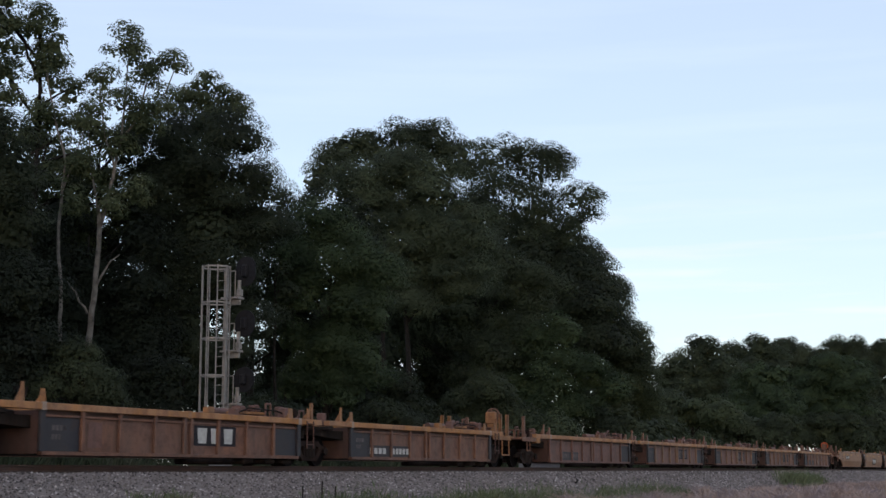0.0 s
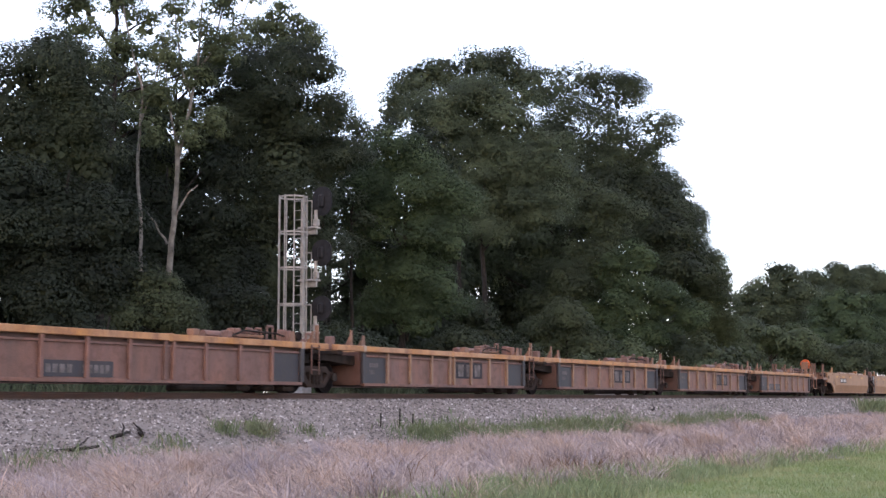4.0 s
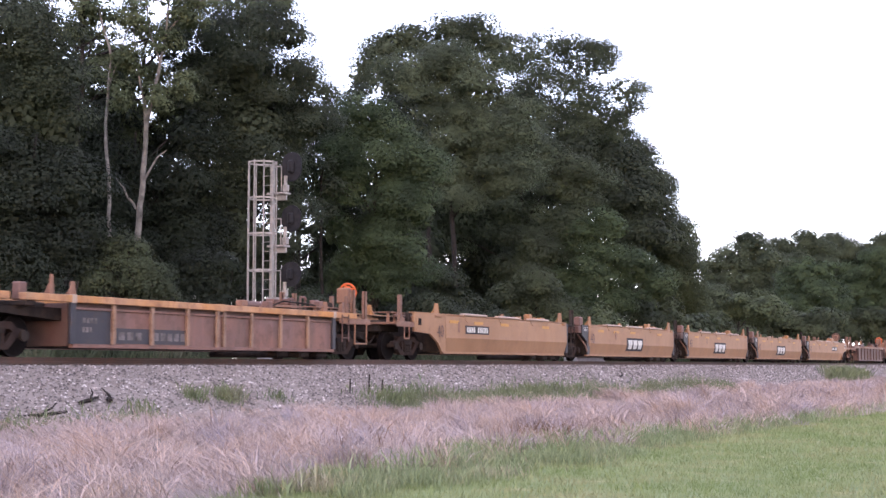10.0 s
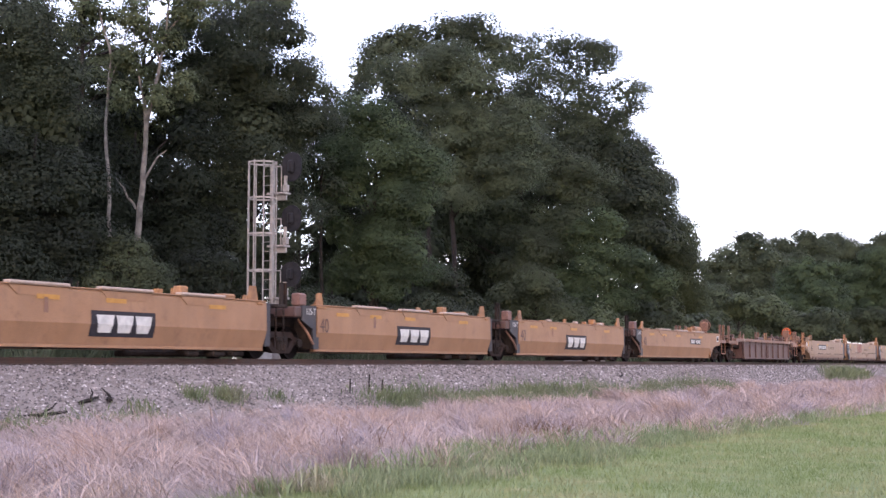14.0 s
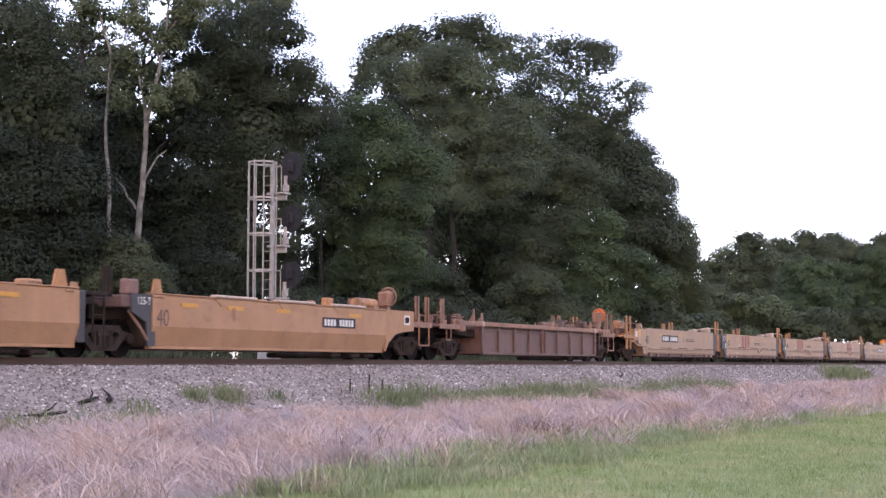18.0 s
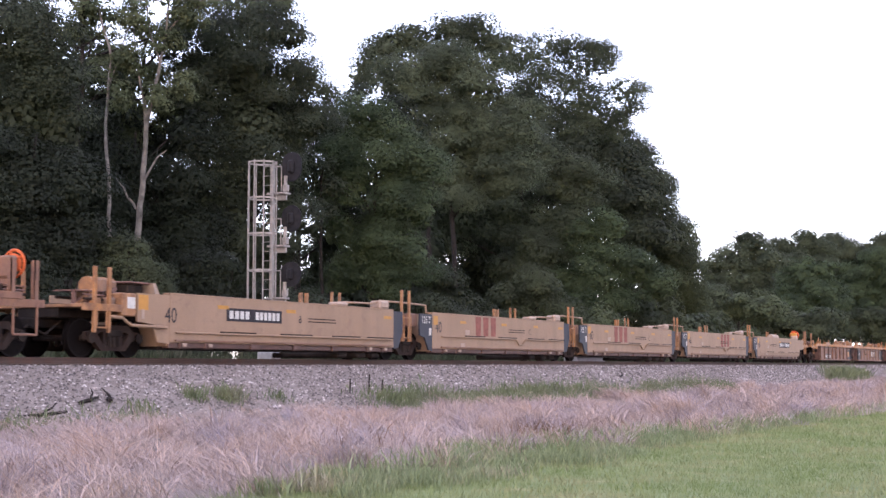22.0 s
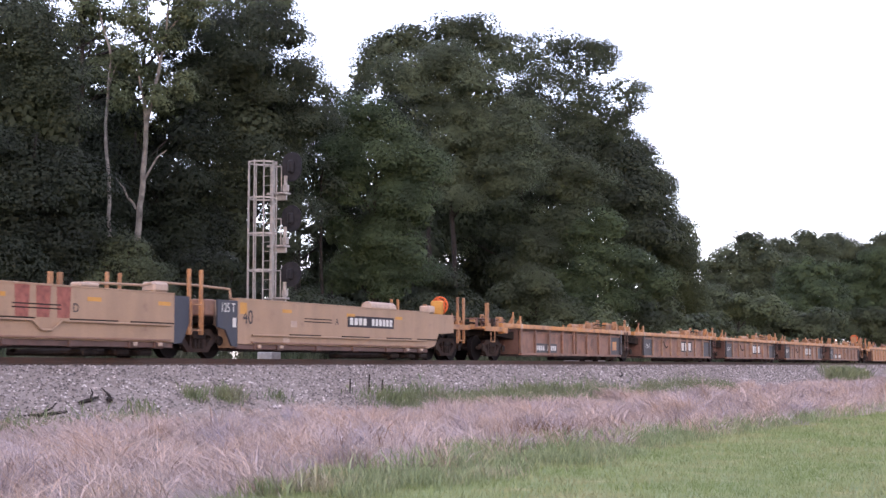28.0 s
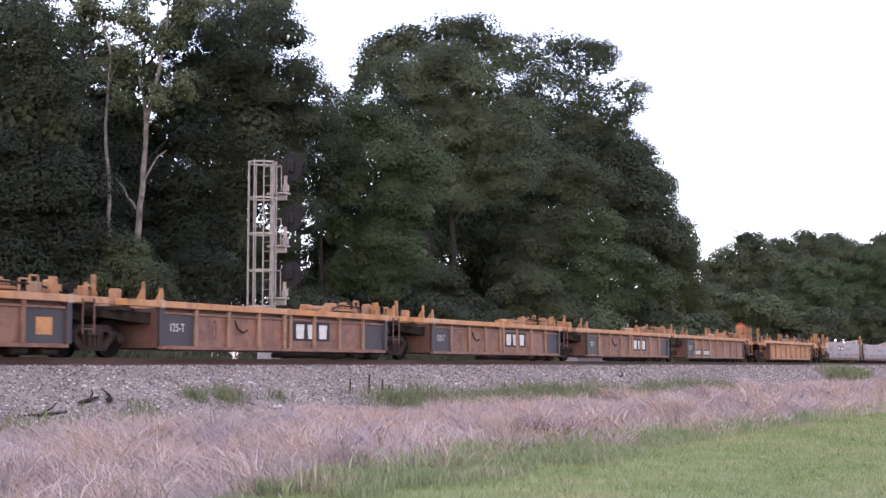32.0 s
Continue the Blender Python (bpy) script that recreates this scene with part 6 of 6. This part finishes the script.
def build_grass():
    rng = np.random.default_rng(9)
    tufts = 15000
    tx = 8 + 140 * rng.random(tufts) ** 1.7
    ty = 7.0 + 13.6 * rng.random(tufts)
    keep = ty > mown_edge(tx) + 0.3 * np.sin(tx * 0.9) + 0.3 * rng.normal(size=tufts)
    tx, ty = tx[keep], ty[keep]
    tufts = len(tx)
    # four fifths of the tufts gather into rounded tussocks that lean outwards
    heads = rng.choice(tufts, 1900, replace=False)
    order = np.argsort(tx[heads])
    owner = heads[order][np.clip(np.searchsorted(tx[heads][order], tx) + rng.integers(-18, 18, tufts), 0, len(heads) - 1)]
    gather = rng.random(tufts) < 0.8
    turn = rng.random(tufts) * 6.2832
    reach = np.abs(rng.normal(size=tufts)) * 0.26
    tx, ty = np.where(gather, tx[owner] + reach * np.cos(turn) * (1 + tx / 50), tx), np.where(gather, ty[owner] + reach * np.sin(turn), ty)
    crest = np.where(gather, 1.45 * np.exp(-(reach / 0.34) ** 2) + 0.35, 0.55)
    mound = np.array([noise.noise((a * 0.7, b * 0.9, 3.0)) + 0.5 * noise.noise((a * 2.2, b * 2.2, 5.0)) for a, b in zip(tx, ty)])
    high = (0.25 + 0.46 * mound + 0.14 * rng.random(tufts)) * np.interp(ty, [7, 10, 14, 17.5, 19, 20.6], [0.6, 0.85, 1.15, 0.95, 0.6, 0.3])
    high = np.clip(high * crest, 0.05, 0.7)
    drift = 2.6 + 3.4 * np.array([noise.noise((a * 0.5, b * 0.8, 9.0)) for a, b in zip(tx, ty)])
    per = 20
    home = np.repeat(np.arange(tufts), per)
    k = len(home)
    spread = 0.17 * (1 + tx[home] / 60)
    x, y = tx[home] + spread * rng.normal(size=k), ty[home] + 0.17 * rng.normal(size=k)
    tall = high[home] * (0.4 + 0.7 * rng.random(k))
    wide = (0.003 + 0.006 * rng.random(k)) * (1 + x / 25)
    outward = np.where(gather, turn, drift)[home] + 0.5 * rng.normal(size=k)
    splay = np.where(rng.random(k) < 0.55, outward, drift[home] + 0.5 * rng.normal(size=k))
    blades("dry_grass", x, y, heights(y) + relief(x, y), tall, wide, np.where(rng.random(k) < 0.25, 0.1 + 0.5 * rng.random(k), 0.7 + 1.7 * rng.random(k)), M_DRY, 21, "tall dead straw-coloured and lilac-grey grass", "grass", splay)
    k = 210000
    x = 8 + 90 * rng.random(k) ** 1.6
    y = 2.5 + 10.5 * rng.random(k)
    keep = y < mown_edge(x) + 0.2 + 0.4 * rng.normal(size=k)
    x, y = x[keep], y[keep]
    k = len(x)
    tall = 0.04 + 0.08 * rng.random(k)
    wide = (0.004 + 0.006 * rng.random(k)) * (1 + x / 26)
    blades("mown_grass", x, y, heights(y), tall, wide, 0.3 + 0.6 * rng.random(k), M_GREEN, 22, "short green mown grass", "grass", short=True)
    # the uncut green strip before the dry grass
    k = 26000
    x = 15.5 + 28 * rng.random(k) ** 1.3
    f = rng.random(k)
    near = np.interp(x, [13, 17.3, 22.3, 30, 43], [9.0, 8.7, 8.1, 9.0, 9.0])
    y = near + (mown_edge(x) + 0.35 - near) * f ** 0.7 + 0.12 * rng.normal(size=k)
    patch = np.array([noise.noise((a * 0.8, b * 1.0, 1.0)) for a, b in zip(x, y)])
    keep = patch > -0.12
    x, y, patch = x[keep], y[keep], patch[keep]
    k = len(x)
    blades("uncut_grass", x, y, heights(y), 0.08 + 0.16 * rng.random(k) + 0.2 * np.clip(patch, 0, 1), (0.006 + 0.008 * rng.random(k)) * (1 + x / 40), 0.2 + 0.5 * rng.random(k), M_UNCUT, 23, "uncut grey-green grass beside the mown field", "grass")


build_grass()


def verge_weeds(name, spots, mat, label, seed, tall=(0.15, 0.4), wide=0.02):
    '''Tufts of blades round a few spots: (x, y, spread along, spread across, blades).'''
    rng = np.random.default_rng(seed)
    xs, ys = [], []
    for x, y, a, b, k in spots:
        xs.append(x + a * rng.normal(size=k))
        ys.append(y + b * rng.normal(size=k))
    x, y = np.concatenate(xs), np.concatenate(ys)
    z = np.where(y > 19.9, 0.40 + (np.minimum(y, 22.35) - 19.9) * 0.514, heights(y) + relief(x, y))
    k = len(x)
    blades(name, x, y, z, tall[0] + (tall[1] - tall[0]) * rng.random(k), wide * (0.5 + rng.random(k)), 0.2 + 0.5 * rng.random(k), mat, seed, label, "weeds")


rng_v = random.Random(77)
STRIP = [(37 + 1.25 * i + rng_v.uniform(-0.5, 0.5), 20.15 - 0.012 * i + rng_v.uniform(-0.25, 0.25), rng_v.uniform(0.5, 1.2), rng_v.uniform(0.2, 0.5), rng_v.randint(260, 900)) for i in range(30)]
verge_weeds("verge_weeds", STRIP + [(28.2, 20.85, 0.22, 0.12, 190), (29.5, 20.75, 0.34, 0.14, 420), (22.5, 19.9, 0.9, 0.25, 240), (24.2, 19.7, 0.8, 0.25, 240), (25.6, 20.3, 0.35, 0.15, 90), (31.5, 20.6, 0.3, 0.15, 90), (20.3, 19.5, 0.4, 0.3, 120)], M_WEED, "green weeds along the foot of the ballast", 31, (0.05, 0.38), 0.026)
verge_weeds("field_edge_weeds", [(23.2, 10.8, 1.1, 0.3, 620), (26.6, 10.5, 1.2, 0.3, 420), (31.0, 10.2, 1.6, 0.3, 420), (19.8, 10.3, 1.0, 0.3, 420), (37.0, 9.8, 2.4, 0.3, 420), (45.0, 9.2, 3.0, 0.3, 420), (17.0, 10.0, 0.8, 0.2, 240), (56.0, 8.8, 4.0, 0.3, 360)], M_UNCUT, "grey-green weeds at the edge of the mown field", 32, (0.1, 0.5), 0.02)
rng_b = np.random.default_rng(91)
kb = 36000
bx = 22 + 150 * rng_b.random(kb) ** 1.3
by = 28.3 + 3.0 * rng_b.random(kb)
rise = np.array([noise.noise((p * 0.5, q * 0.5, 2.0)) for p, q in zip(bx, by)])
blades("undergrowth", bx, by, heights(by), np.clip(1.25 + 0.9 * rise, 0.6, 2.0) * (0.5 + 0.7 * rng_b.random(kb)), (0.02 + 0.03 * rng_b.random(kb)) * (1 + bx / 60), 0.15 + 0.4 * rng_b.random(kb), M_BRUSH, 35, "tall weeds and brush behind the track", "weeds")
verge_weeds("bank_weeds", [(103.6, 20.0, 1.2, 0.4, 900), (107.0, 20.0, 1.6, 0.4, 800), (112.0, 20.1, 1.8, 0.4, 500)], M_WEED, "tall green weeds growing on the bank", 36, (0.3, 1.25), 0.05)
verge_weeds("brown_weeds", [(27.2, 11.7, 0.5, 0.22, 110), (28.3, 11.5, 0.5, 0.2, 130), (29.6, 11.4, 0.6, 0.2, 90), (19.3, 13.6, 0.3, 0.2, 16), (21.3, 14.6, 0.4, 0.2, 12), (20.2, 12.3, 0.6, 0.2, 34), (16.3, 13.2, 0.7, 0.3, 22), (14.9, 13.9, 0.4, 0.4, 26), (16.5, 15.0, 0.4, 0.2, 14), (22.6, 12.3, 0.9, 0.3, 40), (24.5, 12.2, 0.8, 0.3, 30), (33.5, 11.2, 1.6, 0.3, 40)], M_STALK, "dead brown seed stalks standing in the dry grass", 33, (0.3, 0.58), 0.014)


def stake(x, y, h):
    root = tagged(new("stake"), "thin weathered wooden stake in the ballast", "stake", "stakes in the ballast")
    root.location = (x, y, 0.40 + (y - 19.9) * 0.514)
    part("shaft", rod(B(), (0, 0, -0.1), (0.02, 0, h), 0.022, 6), M_BARK, root)


for x, y, h in ((36.9, 20.9, 0.52), (35.6, 20.8, 0.45), (37.7, 20.9, 0.36)):
    stake(x, y, h)


def dead_branch(x, y, turn, size, seed):
    rng = random.Random(seed)
    root = tagged(new("dead_branch"), "broken dark branch lying on the ballast", "branch", "branches on the bank")
    root.matrix_basis = pose(x, y, 0.43 + (y - 19.9) * 0.514, 0, 0, turn)
    bm = B()
    limb(bm, (-size, 0, 0.0), (size, 0.1, 0.1), 0.05, 0.03, rng, 4, 0.06)
    limb(bm, (0, 0, 0.05), (size * 0.7, 0.2, 0.28), 0.03, 0.012, rng, 3, 0.05)
    part("wood", bm, M_BARK, root)


dead_branch(22.3, 20.3, -12, 0.7, 1)
dead_branch(24.4, 20.8, 10, 0.45, 2)
dead_branch(25.1, 20.85, 40, 0.3, 3)
dead_branch(61.0, 21.4, 5, 0.5, 4)


# ---------------------------------------------------------------- movement
def motions():
    for thing, p in MOVING:
        walk(thing, [(t, pose(p - SPEED * t, TRACK_Y, RAIL_Z)) for t in (0, 0.1, 0.2, 8, 16, 24, 31.8, 31.9, 32)])
    keyed = {}
    turn = math.degrees(SPEED / 0.48)
    for ws, k in WHEELSETS:
        if k not in keyed:
            walk(ws, [(i / 15, pose(k, 0, 0.48, 0, -turn * i / 15, 0)) for i in range(481)])
            keyed[k] = ws
        else:
            made = keyed[k].animation_data
            ws.rotation_mode = "QUATERNION"
            data = ws.animation_data_create()
            data.action = made.action
            data.action_slot = made.action_slot


motions()
